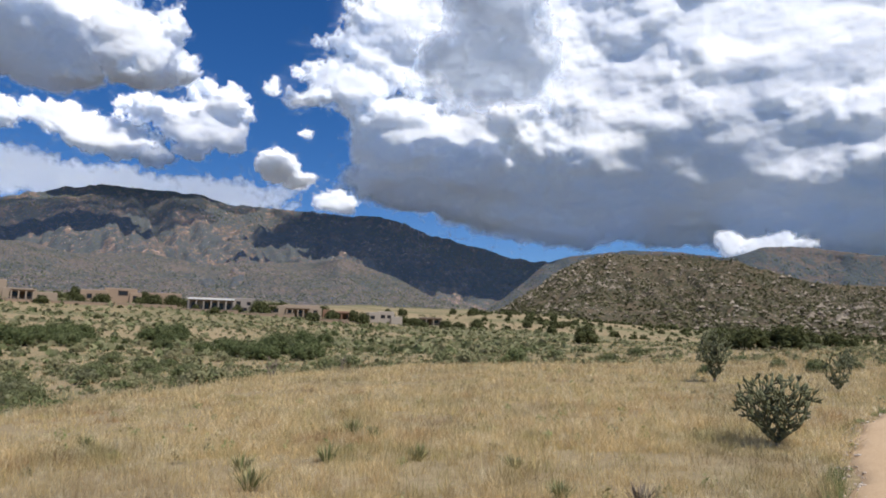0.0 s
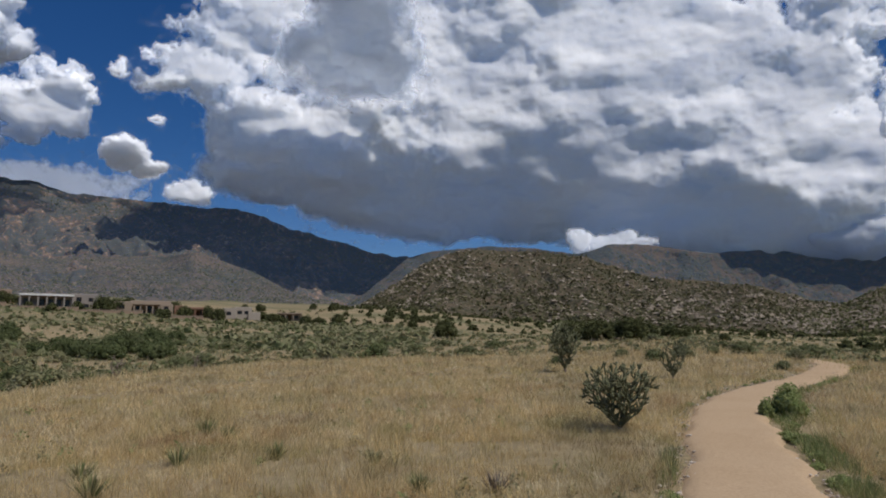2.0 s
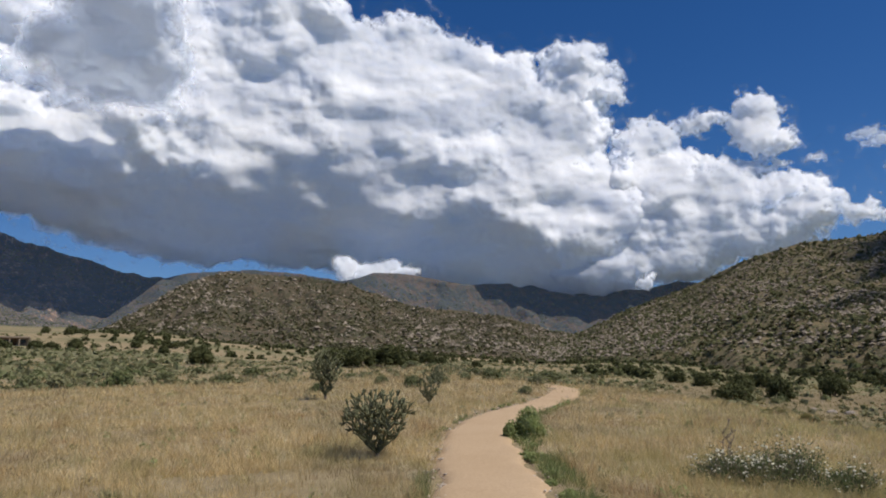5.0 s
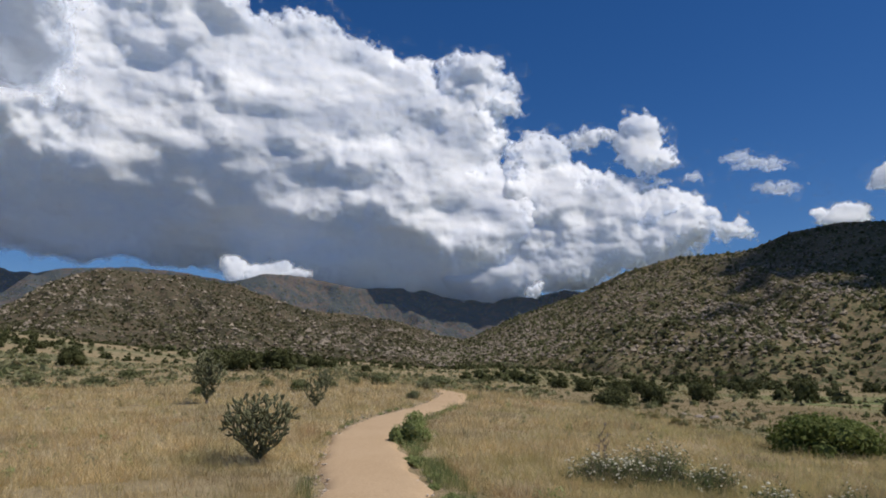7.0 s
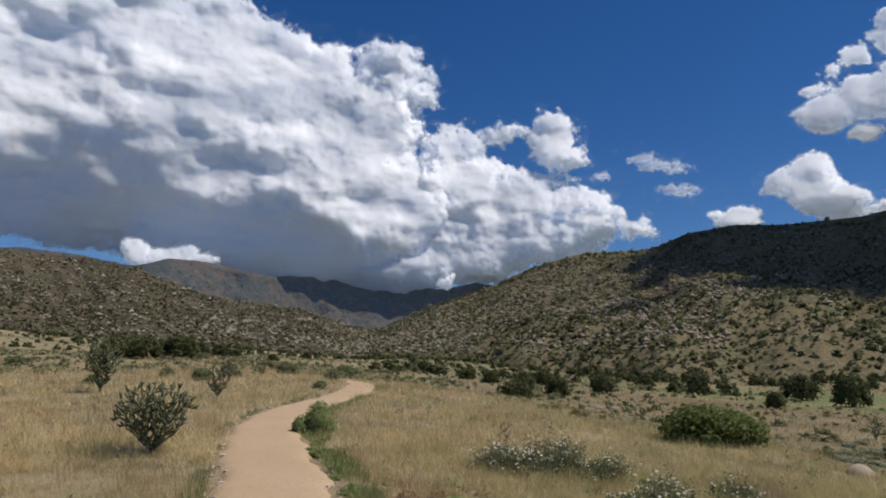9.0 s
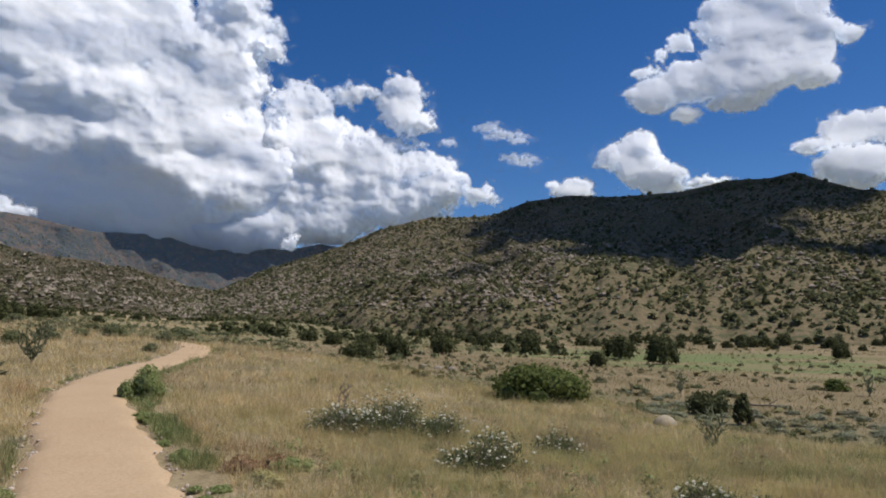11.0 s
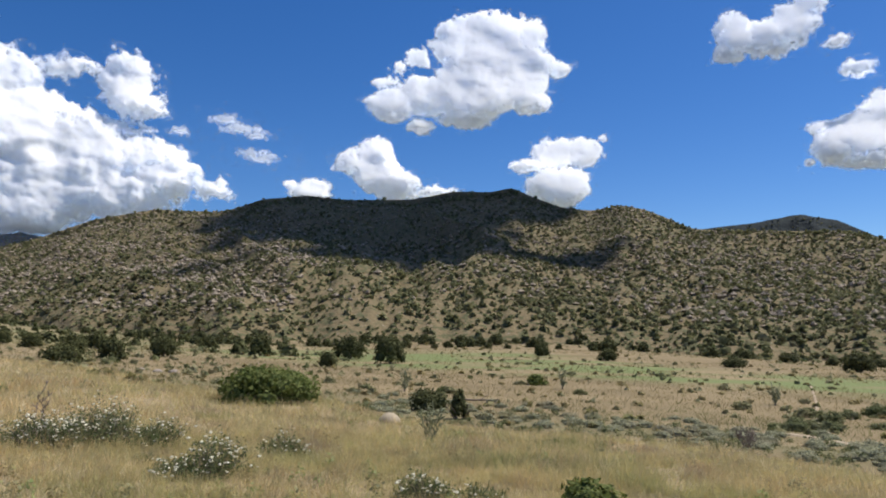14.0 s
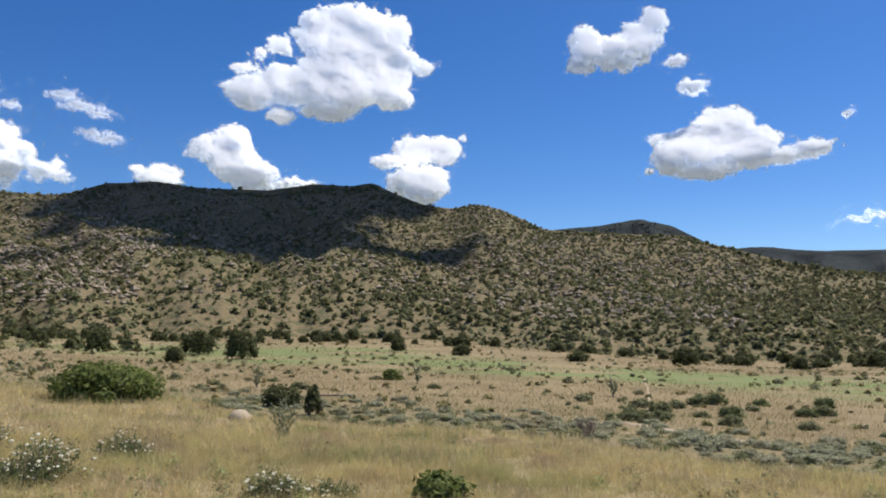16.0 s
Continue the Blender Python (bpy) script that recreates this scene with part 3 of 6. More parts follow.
hill("scrub_hill", "steep desert hill dotted with dark scrub and granite", MAT["hill"], 36, 150, 0.23, 125,
     [(36, 470), (44, 330), (52, 240), (62, 190), (80, 190), (100, 185), (125, 190), (150, 200)], [(36, 640), (44, 680), (56, 640), (80, 620), (96, 560), (108, 520), (122, 480), (150, 450)],
     [(36, 2.0), (40.6, 3.4), (44.6, 5.2), (49.4, 6.8), (52.7, 8.3), (56.6, 9.25), (61.6, 9.35), (64.5, 10.5), (67.8, 10.88), (71, 10.64), (76, 10.75), (79.5, 11.39), (82.5, 11.32), (84.2, 11.64), (85.8, 10.9), (88.0, 10.05), (90.4, 9.7), (92.8, 10.02), (94.8, 9.5), (97.8, 8.0), (99.5, 7.8), (103.9, 7.49), (108, 7.23), (111.6, 6.17), (115.7, 4.98), (119.2, 4.26), (124, 3.6), (150, 2.5)],
     73, 0.24, 0.11, 1.0, 0.025)
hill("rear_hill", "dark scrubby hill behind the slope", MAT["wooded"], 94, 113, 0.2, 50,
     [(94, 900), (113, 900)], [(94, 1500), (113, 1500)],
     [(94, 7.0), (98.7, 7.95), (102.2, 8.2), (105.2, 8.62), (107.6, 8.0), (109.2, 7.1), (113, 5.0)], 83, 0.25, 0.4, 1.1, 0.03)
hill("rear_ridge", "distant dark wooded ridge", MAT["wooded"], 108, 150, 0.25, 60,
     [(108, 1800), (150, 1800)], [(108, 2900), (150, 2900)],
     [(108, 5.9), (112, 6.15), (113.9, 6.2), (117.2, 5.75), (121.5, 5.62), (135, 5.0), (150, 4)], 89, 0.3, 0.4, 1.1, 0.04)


# ---- haze ----
# added sloping sheet; its blue tint lifts the mountains' dark shade like airlight
hm = bpy.data.materials.new("haze_sheet")
hm.use_nodes = True
hn, hl = hm.node_tree.nodes, hm.node_tree.links
hn.remove(hn["Principled BSDF"])
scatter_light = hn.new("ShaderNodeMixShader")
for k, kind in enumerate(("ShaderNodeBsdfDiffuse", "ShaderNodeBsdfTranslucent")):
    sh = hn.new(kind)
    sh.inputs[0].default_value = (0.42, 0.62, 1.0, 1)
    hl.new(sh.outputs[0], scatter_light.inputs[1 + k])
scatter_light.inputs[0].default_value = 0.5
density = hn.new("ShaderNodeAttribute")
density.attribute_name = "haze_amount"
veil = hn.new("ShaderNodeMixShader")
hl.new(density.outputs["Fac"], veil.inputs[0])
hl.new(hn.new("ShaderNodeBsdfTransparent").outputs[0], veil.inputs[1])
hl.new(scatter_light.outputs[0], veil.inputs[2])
hl.new(veil.outputs[0], hn["Material Output"].inputs[0])
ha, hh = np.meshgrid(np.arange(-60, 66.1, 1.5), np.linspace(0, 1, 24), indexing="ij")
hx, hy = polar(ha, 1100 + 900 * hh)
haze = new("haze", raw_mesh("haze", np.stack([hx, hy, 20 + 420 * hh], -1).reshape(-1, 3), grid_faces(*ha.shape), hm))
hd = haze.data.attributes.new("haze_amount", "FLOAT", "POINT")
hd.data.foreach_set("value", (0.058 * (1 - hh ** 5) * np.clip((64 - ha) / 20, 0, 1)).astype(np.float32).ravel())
tagged(haze, "thin bluish see-through sheet standing in for haze before the mountains", "haze", kind="structure")


# ---- clouds ----
def cloud(label, puffs, dist, seed, ragged=1.0, res=0.1, knobs=1.0, soft=0.3, nose=None, lean=1.0, under=0.34, turn=2.0, mat="cloud", tag="structure"):
    """A heap of puffs (bearing, angle up, half width, half height), all in degrees, at dist metres.
    It leans back above its nose line and recedes to a flat base below it; billows of five sizes cover it."""
    p = np.array(puffs, float)
    pad = 1.2
    a0, a1 = (p[:, 0] - p[:, 2] / np.cos(np.radians(p[:, 1]))).min() - pad, (p[:, 0] + p[:, 2] / np.cos(np.radians(p[:, 1]))).max() + pad
    e0, e1 = (p[:, 1] - p[:, 3]).min() - pad, (p[:, 1] + p[:, 3]).max() + pad
    AZ, EL = np.meshgrid(np.arange(a0, a1, res / 0.96), np.arange(e0, e1, res), indexing="ij")
    k = np.cos(np.radians(EL))
    U = AZ * 0.94
    big = float(np.clip(np.mean(np.minimum(p[:, 2], p[:, 3])), 0.3, 2.2))
    fq = 0.75 / big ** 0.6
    wu = ragged * 0.52 * big ** 0.7 * fbm(U * fq, EL * fq, 6, seed, 0.6)
    we = ragged * 0.44 * big ** 0.7 * fbm(U * fq + 50, EL * fq, 6, seed + 3, 0.6)
    body = np.full(AZ.shape, -9.0)
    for a, e, ra, re in puffs:
        q = ((AZ - a) * k + wu) ** 2 / ra ** 2 + (EL - e + we) ** 2 / re ** 2
        body = np.maximum(body, (1 - np.sqrt(np.maximum(q, 1e-9))) * min(ra, re))
    raw = body
    w1, w2 = fbm(U * 0.7, EL * 0.7, 4, seed + 60), fbm(U * 0.7 + 9, EL * 0.7, 4, seed + 61)
    g = 1 / big ** 0.45
    sizes = [f * g for f in (0.22, 0.5, 1.1, 2.4, 5.0)]
    heap = [puffy(U * f + w1 * 0.6, EL * f * 1.1 + w2 * 0.6, seed + 50 + n) for n, f in enumerate(sizes)]
    fray = sum(c * (h - 0.62) for c, h in zip((0.20, 0.18, 0.12, 0.07), heap[1:]))
    mild = 1.0 if nose is None else np.clip(0.5 + 0.15 * (EL - np.interp(AZ, [q[0] for q in nose], [q[1] for q in nose])), 0.35, 1.0)
    body = body + mild * ragged * big ** 0.6 * (fray + 0.42 * fbm(U * 1.6 * g, EL * 1.6 * g, 6, seed + 30, 0.62))
    top, low = (p[:, 1] + p[:, 3]).max(), (p[:, 1] - p[:, 3]).min()
    line = low + 0.30 * (top - low) if nose is None else np.interp(AZ, [q[0] for q in nose], [q[1] for q in nose])
    line = line + 1.1 * big ** 0.5 * fbm(U * 0.2, EL * 0.35, 4, seed + 70)
    over = EL - line
    bow = max(0.25 * (top - low), 0.5) if nose is None else turn
    slope = 0.5 * (under - lean) * over - 0.5 * (under + lean) * bow * np.log(np.cosh(np.clip(over / bow, -30, 30)))
    rim = 0.9 * big
    inner = np.clip(body, 0, rim)
    dome = smooth_lines(smooth_lines(np.sqrt(inner * (2 * rim - inner)), 3, 0), 3, 1)
    # some flanks boil, others are smooth veils; the base is calm
    calm = np.clip(0.55 + 0.9 * fbm(U * 0.13, EL * 0.2, 3, seed + 90), 0.12, 1.0) * np.clip(0.75 + 0.16 * over, 0.22, 1.0)
    bil = sum(a / f * h for a, f, h in zip((0.42, 0.30, 0.19, 0.12, 0.08), sizes, heap))
    bil = bil * calm + 0.9 * fbm(U * 0.12, EL * 0.19, 4, seed + 81, 0.55) + 0.10 * fbm(U * 1.6, EL * 1.6, 5, seed + 80, 0.55)
    front = dome + slope + knobs * smooth_lines(smooth_lines(bil, 1, 0), 1, 1) * np.clip(body / (0.6 * big), 0, 1)
    keep = body > -soft * 1.3
    dense = np.clip(body / soft, -1, 1.5) * 0.6 + 0.25
    dense = np.maximum(dense, np.clip((raw - 0.3) / 0.6, 0, 1) * 1.15)
    per_degree = dist * math.pi / 180

    def sheet(depth, skip):
        r = np.minimum(dist - depth * per_degree, 4950)
        ce = np.cos(np.radians(EL))
        v = np.stack([r * ce * np.sin(np.radians(AZ)), r * ce * np.cos(np.radians(AZ)), EYE + r * np.sin(np.radians(EL))], -1)
        v, kp, dn = v[::skip, ::skip], keep[::skip, ::skip], dense[::skip, ::skip]
        fc = grid_faces(*kp.shape)
        fc = fc[kp.ravel()[fc].any(1)]
        used, inv = np.unique(fc, return_inverse=True)
        return v.reshape(-1, 3)[used], inv.reshape(-1, 4), dn.ravel()[used]

    va, fa, da = sheet(front, 1)
    vb, fb, db = sheet(slope - 0.7 * np.clip(body, -0.3, 4) - 0.15, 3)
    me = raw_mesh("cloud", np.concatenate([va, vb]), np.concatenate([fa, fb[:, ::-1] + len(va)]), MAT[mat])
    at = me.attributes.new("puff_edge", "FLOAT", "POINT")
    at.data.foreach_set("value", np.concatenate([da, db]).astype(np.float32))
    return tagged(new("cloud", me), label, "cloud", kind=tag)


BIG = [
    (30.5, 17.0, 5.5, 4.2),
    (36.0, 16.0, 5.5, 4.2),
    (23.0, 16.5, 6.0, 4.5),
    (-0.2, 25.1, 7.25, 4.93),
    (-5.8, 23.7, 2.65, 2.07),
    (-7.6, 21.1, 3.43, 2.11),
    (-10.0, 20.0, 1.7, 0.76),
    (-8.6, 24.0, 1.18, 0.53),
    (-2.8, 17.0, 4.63, 3.5),
    (0.9, 13.7, 8.41, 2.44),
    (-3.4, 13.9, 3.77, 1.51),
    (7.8, 21.3, 8.52, 6.74),
    (10.0, 11.5, 9.91, 2.42),
    (16.8, 22.8, 9.91, 6.04),
    (16.6, 15.4, 10.17, 6.34),
    (27.0, 20.8, 8.78, 6.49),
    (26.5, 12.9, 8.28, 4.39),
    (6.6, 15.4, 9.4, 6.1),
    (10.8, 11.3, 9.56, 2.45),
    (17.8, 20.5, 8.38, 8.43),
    (19.8, 12.1, 9.89, 3.43),
    (15.8, 27.4, 5.63, 3.57),
    (27.0, 26.1, 2.58, 2.07),
    (30.8, 21.7, 6.55, 4.72),
    (34.9, 22.9, 3.03, 2.46),
    (41.1, 22.9, 2.86, 2.5),
    (43.6, 21.8, 1.16, 1.0),
    (38.2, 19.3, 5.18, 4.31),
    (30.7, 12.0, 9.75, 4.46),
    (39.8, 12.6, 6.49, 4.83),
    (37.8, 8.7, 6.99, 2.66),
    (27.0, 10.2, 7.99, 2.77),
    (34.2, 8.3, 6.65, 2.67),
]
BIG2 = [
    (46.3, 17.4, 2.56, 1.85),
    (50.2, 18.7, 1.83, 0.56),
    (54.6, 17.8, 1.95, 1.72),
    (53.9, 19.1, 1.11, 1.03),
    (56.0, 17.0, 0.84, 0.69),
    (54.4, 15.0, 1.11, 0.35),
    (55.9, 13.1, 2.62, 1.48),
    (57.1, 11.7, 2.43, 1.82),
    (59.8, 11.1, 1.63, 0.68),
    (54.7, 10.3, 3.42, 1.97),
    (50.3, 12.2, 4.38, 3.98),
    (46.7, 13.2, 4.0, 4.89),
    (47.5, 9.2, 4.87, 2.23),
    (43.0, 11.0, 4.02, 4.02),
    (42.1, 8.3, 6.68, 2.23),
]
GREY = [
    (4.6, 25.3, 3.83, 4.5),
    (0.8, 23.3, 2.6, 2.3),
    (3.6, 21.4, 4.56, 1.53),
    (6.9, 22.6, 2.57, 2.51),
]
TL = [
    (-30.8, 21.5, 4.84, 3.27),
    (-25.7, 22.5, 2.82, 2.65),
    (-22.8, 21.4, 2.22, 2.73),
    (-21.8, 23.2, 1.12, 1.74),
    (-23.9, 19.9, 2.2, 1.1),
    (-29.9, 19.4, 3.64, 1.42),
    (-20.3, 21.0, 0.84, 0.8),
]
TL2 = [
    (-29.1, 16.3, 1.76, 0.92),
    (-26.6, 15.5, 2.13, 1.18),
    (-24.3, 15.4, 2.03, 1.36),
    (-22.3, 14.4, 1.37, 0.65),
    (-32.0, 16.0, 0.89, 0.97),
    (-30.3, 16.8, 0.66, 0.45),
]
TL3 = [
    (-17.6, 18.1, 2.2, 2.15),
    (-19.7, 17.2, 2.35, 1.64),
    (-22.7, 17.6, 1.8, 1.12),
    (-17.1, 16.3, 1.62, 1.26),
    (-19.3, 15.2, 1.19, 0.58),
    (-18.6, 19.6, 1.34, 0.73),
]
TL4 = [
    (-13.1, 14.5, 1.6, 1.29),
    (-11.5, 13.6, 1.37, 0.61),
    (-13.8, 20.3, 0.5, 0.67),
    (-11.7, 21.6, 0.42, 0.29),
    (-11.0, 17.1, 0.38, 0.21),
]
TL5 = [
    (-8.2, 11.9, 1.57, 0.75),
    (-8.1, 12.6, 0.7, 0.44),
    (-9.4, 11.8, 0.61, 0.4),
]
HZ = [
    (24.4, 8.2, 2.0, 0.85),
    (22.3, 8.4, 0.8, 1.0),
    (26.6, 8.25, 1.2, 0.42),
    (21.6, 8.9, 0.35, 0.5),
    (25.6, 8.7, 0.9, 0.6),
]
HZ2 = [
    (45.9, 7.1, 0.33, 0.56),
    (45.5, 6.9, 0.5, 0.34),
    (46.2, 7.5, 0.17, 0.26),
]
R1 = [
    (82.2, 22.5, 3.89, 2.54),
    (84.1, 20.5, 3.01, 3.02),
    (81.4, 19.5, 3.33, 2.6),
    (77.8, 18.8, 2.76, 1.42),
    (74.7, 18.2, 2.04, 1.08),
    (85.5, 18.3, 1.74, 1.07),
    (80.5, 17.1, 2.06, 0.85),
    (77.0, 16.5, 1.09, 0.59),
    (76.4, 21.6, 0.65, 0.49),
    (75.1, 20.8, 0.37, 0.28),
    (87.7, 20.6, 0.95, 0.59),
    (73.7, 19.7, 0.36, 0.24),
    (85.9, 23.0, 1.03, 1.07),
    (74.3, 17.3, 1.06, 0.5),
]
R2 = [
    (73.1, 13.5, 1.71, 1.86),
    (71.2, 13.6, 1.2, 0.92),
    (74.5, 11.8, 2.16, 1.2),
    (78.0, 11.3, 1.37, 0.39),
]
R3 = [
    (68.0, 11.3, 1.46, 0.83),
    (66.8, 11.7, 0.53, 0.33),
]
R4 = [
    (87.6, 14.2, 1.59, 1.14),
    (89.7, 14.1, 1.42, 1.06),
    (87.8, 11.7, 2.32, 1.51),
    (85.6, 13.3, 1.33, 0.48),
    (87.1, 15.1, 0.53, 0.35),
    (91.5, 15.2, 0.22, 0.18),
]
R5 = [
    (101.6, 21.7, 1.16, 1.39),
    (103.5, 21.3, 2.05, 1.1),
    (105.5, 21.9, 1.44, 1.36),
    (106.6, 23.0, 0.95, 0.87),
    (100.9, 20.4, 0.84, 0.66),
    (104.2, 20.2, 1.23, 0.41),
]
R6 = [
    (111.5, 14.7, 2.11, 1.84),
    (109.7, 13.7, 2.36, 1.66),
    (113.5, 13.4, 1.87, 1.46),
    (107.8, 13.4, 1.37, 1.51),
    (110.2, 12.1, 2.59, 0.67),
    (117.2, 13.0, 1.41, 0.63),
    (115.5, 12.6, 1.16, 0.4),
    (106.8, 14.6, 0.57, 0.42),
    (106.1, 12.1, 0.33, 0.21),
]
R7 = [
    (109.5, 18.2, 0.97, 0.57),
    (108.3, 20.2, 0.63, 0.36),
    (119.7, 15.0, 0.3, 0.3),
]
R8 = [
    (61.5, 16.3, 0.82, 0.27),
    (62.6, 15.7, 1.12, 0.39),
    (63.9, 15.3, 0.65, 0.2),
    (63.5, 13.9, 0.79, 0.28),
    (64.4, 13.6, 0.94, 0.28),
    (58.2, 15.1, 0.42, 0.19),
    (120.1, 7.8, 0.3, 0.12),
    (121.2, 8.1, 0.46, 0.15),
]
STRATUS = [
    (-26.7, 11.9, 8.9, 1.3),
    (-17.6, 12.0, 5.3, 1.0),
    (-31.9, 12.2, 4.8, 1.3),
]


def overhead(az, r, up, far):
    """Bearing, angle and distance of a cloud whose shadow falls on that place of the hill."""
    x, y = polar(az, r)
    c = Vector((x, y, up)) + SUN_DIR * far - Vector((0, 0, EYE))
    return math.degrees(math.atan2(c.x, c.y)), math.degrees(math.asin(c.z / c.length)), c.length


OVER, OR = [], 0.0
for az, r, wide in ((66, 545, 44), (66.5, 440, 34), (70, 570, 44), (71, 460, 42), (73.5, 375, 38), (76, 580, 48), (77, 450, 46), (77.5, 350, 36), (81, 540, 44), (81, 430, 34), (85, 580, 36), (88, 380, 26), (62, 330, 12), (66, 615, 48), (70, 630, 56), (75, 625, 60), (80, 615, 58), (85, 620, 44), (73, 520, 40), (78, 510, 40)):
    a, e, OR = overhead(az, r, (r - 190) * 0.267, 1500)
    OVER.append((a, e, math.degrees(wide / OR), math.degrees(wide / OR) * 0.8))

# where the clouds over the range cast their shade: bearing, angle up, half width
SHADED = ((-34, 9, 260), (-31.5, 8.8, 170), (-30, 9.9, 150), (-28, 9.3, 120), (-26.5, 10.2, 110), (-25, 10.5, 110), (-23.5, 10.9, 90), (-22.5, 10.3, 120), (-21, 9.6, 110), (-20.5, 10.6, 110), (-19.5, 11.2, 80), (-16.5, 11.2, 60), (-15.5, 11.0, 60), (-12.5, 10.9, 45))
RANGE_SHADE, RR = [], 4200.0
hx, hy, hz, _rows = HILLS["mountain_range"]
for az, el, wide in SHADED:
    i = int(round((az + 52) / 0.19))
    up_el = np.degrees(np.arctan2(hz[i, :165] - EYE, np.hypot(hx[i, :165], hy[i, :165])))
    k = int(np.argmax(up_el >= el)) if (up_el >= el).any() else 164
    here = Vector((hx[i, k], hy[i, k], hz[i, k] - EYE))
    along = here.dot(SUN_DIR)
    c = here + SUN_DIR * (-along + math.sqrt(max(along * along + RR * RR - here.length_squared, 0.0)))
    RANGE_SHADE.append((math.degrees(math.atan2(c.x, c.y)), math.degrees(math.asin(c.z / c.length)), 1.6 * math.degrees(wide / RR), 1.5 * math.degrees(wide / RR)))

WHITE = "small white cumulus cloud in the blue sky"
cloud("huge cumulus cloud, white billowing top and dark grey-blue base", BIG, 3450, 3, 1.0, 0.1, 0.75, 0.6, [(-12, 16.5), (0, 15.2), (10, 15.0), (16, 16.0), (21, 16.4), (25, 14.4), (31, 11.6), (38, 9.4), (46, 7.4), (54, 6)], 1.0, 0.55, 3.6)
cloud("bright cumulus shoulder of the storm cloud", BIG2, 3450, 5, 1.0, 0.085, 0.85, 0.4, [(38, 9.5), (46, 8.5), (60, 8)], 1.1, 0.35)
cloud("dark grey ragged cloud drifting before the storm cloud", GREY, 3050, 31, 1.3, 0.1, 0.8, 2.2, [(-10, 27), (20, 27)], 0.6, 0.5, 1.5, mat="loose_cloud")
cloud("broad white cumulus cloud with a grey underside", TL, 3500, 7, 1.0, 0.09, 1.0, 0.35, [(-40, 22), (-30, 21.5), (-20, 20)], 0.6, 0.4)
for k, (c, rag) in enumerate(((TL2, 1.1), (TL3, 1.1), (TL4, 0.9), (TL5, 0.8), (HZ, 0.8), (HZ2, 0.8), (R2, 0.9), (R3, 0.9), (R4, 0.9), (R5, 1.1), (R7, 1.0))):
    cloud(WHITE, c, (4300, 4300, 3000, 3300, 3150, 3220)[k] if k < 6 else 4100, 100 + 7 * k, rag, 0.08, 1.0, 0.25, lean=3.0 if k > 5 else 1.7, under=0.1 if k > 5 else 0.34, mat="thin_cloud" if k > 5 else "loose_cloud" if k > 3 else "cloud")
cloud("white cumulus cloud with a soft grey base", R1, 3200, 12, 1.0, 0.07, 1.0, 0.25, [(70, 17.5), (90, 18)], 3.0, 0.1, mat="thin_cloud")
cloud("flat-based white cumulus cloud", R6, 3900, 13, 0.8, 0.07, 1.0, 0.25, lean=3.0, under=0.1, mat="thin_cloud")
cloud("thin torn wisps of white cloud", R8, 4500, 17, 1.3, 0.06, 0.5, 0.5, mat="veil_cloud")
cloud("long thin veil of white cloud over the crest", STRATUS, 4880, 19, 1.1, 0.12, 0.3, 0.8, [(-45, 8), (0, 8)], 2.2, mat="thin_cloud")
# overhead, near the sun: these shade the crest of the scrub hill
cloud("small cumulus cloud high overhead", OVER, OR, 23, 1.4, 0.2, 0.6, 0.3, [(90, 50), (130, 50)], 0.1, 0.1, mat="loose_cloud")
cloud("broken cumulus cloud high over the range", RANGE_SHADE, RR, 43, 1.4, 0.2, 0.5, 0.3, [(-60, 44), (20, 44)], 0.1, 0.1, mat="torn_cloud")


# ---- plants: shapes ----
def unit(v):
    return v / np.maximum(np.linalg.norm(v, axis=-1, keepdims=True), 1e-9)


def ball_shape(level):
    bm = bmesh.new()
    bmesh.ops.create_icosphere(bm, subdivisions=level, radius=1)
    v = np.array([q.co[:] for q in bm.verts])
    f = np.array([[q.index for q in face.verts] for face in bm.faces])
    bm.free()
    return v, f


BALL1, BALL2 = ball_shape(1), ball_shape(2)
GEM = np.array([(1, 0, 0), (-1, 0, 0), (0, 1, 0), (0, -1, 0), (0, 0, 1), (0, 0, -1)], float), np.array([(0, 2, 4), (2, 1, 4), (1, 3, 4), (3, 0, 4), (2, 0, 5), (1, 2, 5), (3, 1, 5), (0, 3, 5)])


def lumps(rng, at, wide, tall, ball=BALL1, jitter=0.3, sink=0.15):
    """Many small irregular mounds or stones in one go."""
    bv, bf = ball
    n, k = len(at), len(bv)
    rad = 1 + jitter * (rng.random((n, k, 1)) * 2 - 1)
    turn = rng.random(n) * 6.283
    c, s = np.cos(turn)[:, None], np.sin(turn)[:, None]
    v = bv[None] * rad
    stretch = 1 + 0.35 * (rng.random((n, 1)) - 0.5)
    x, y = v[..., 0] * stretch, v[..., 1] / stretch
    v = np.stack([(x * c - y * s) * wide[:, None] / 2, (x * s + y * c) * wide[:, None] / 2, (v[..., 2] * 0.5 + 0.5 - sink) * tall[:, None]], -1)
    v = v + at[:, None]
    f = bf[None] + (np.arange(n) * k)[:, None, None]
    return v.reshape(-1, 3), f.reshape(-1, 3)


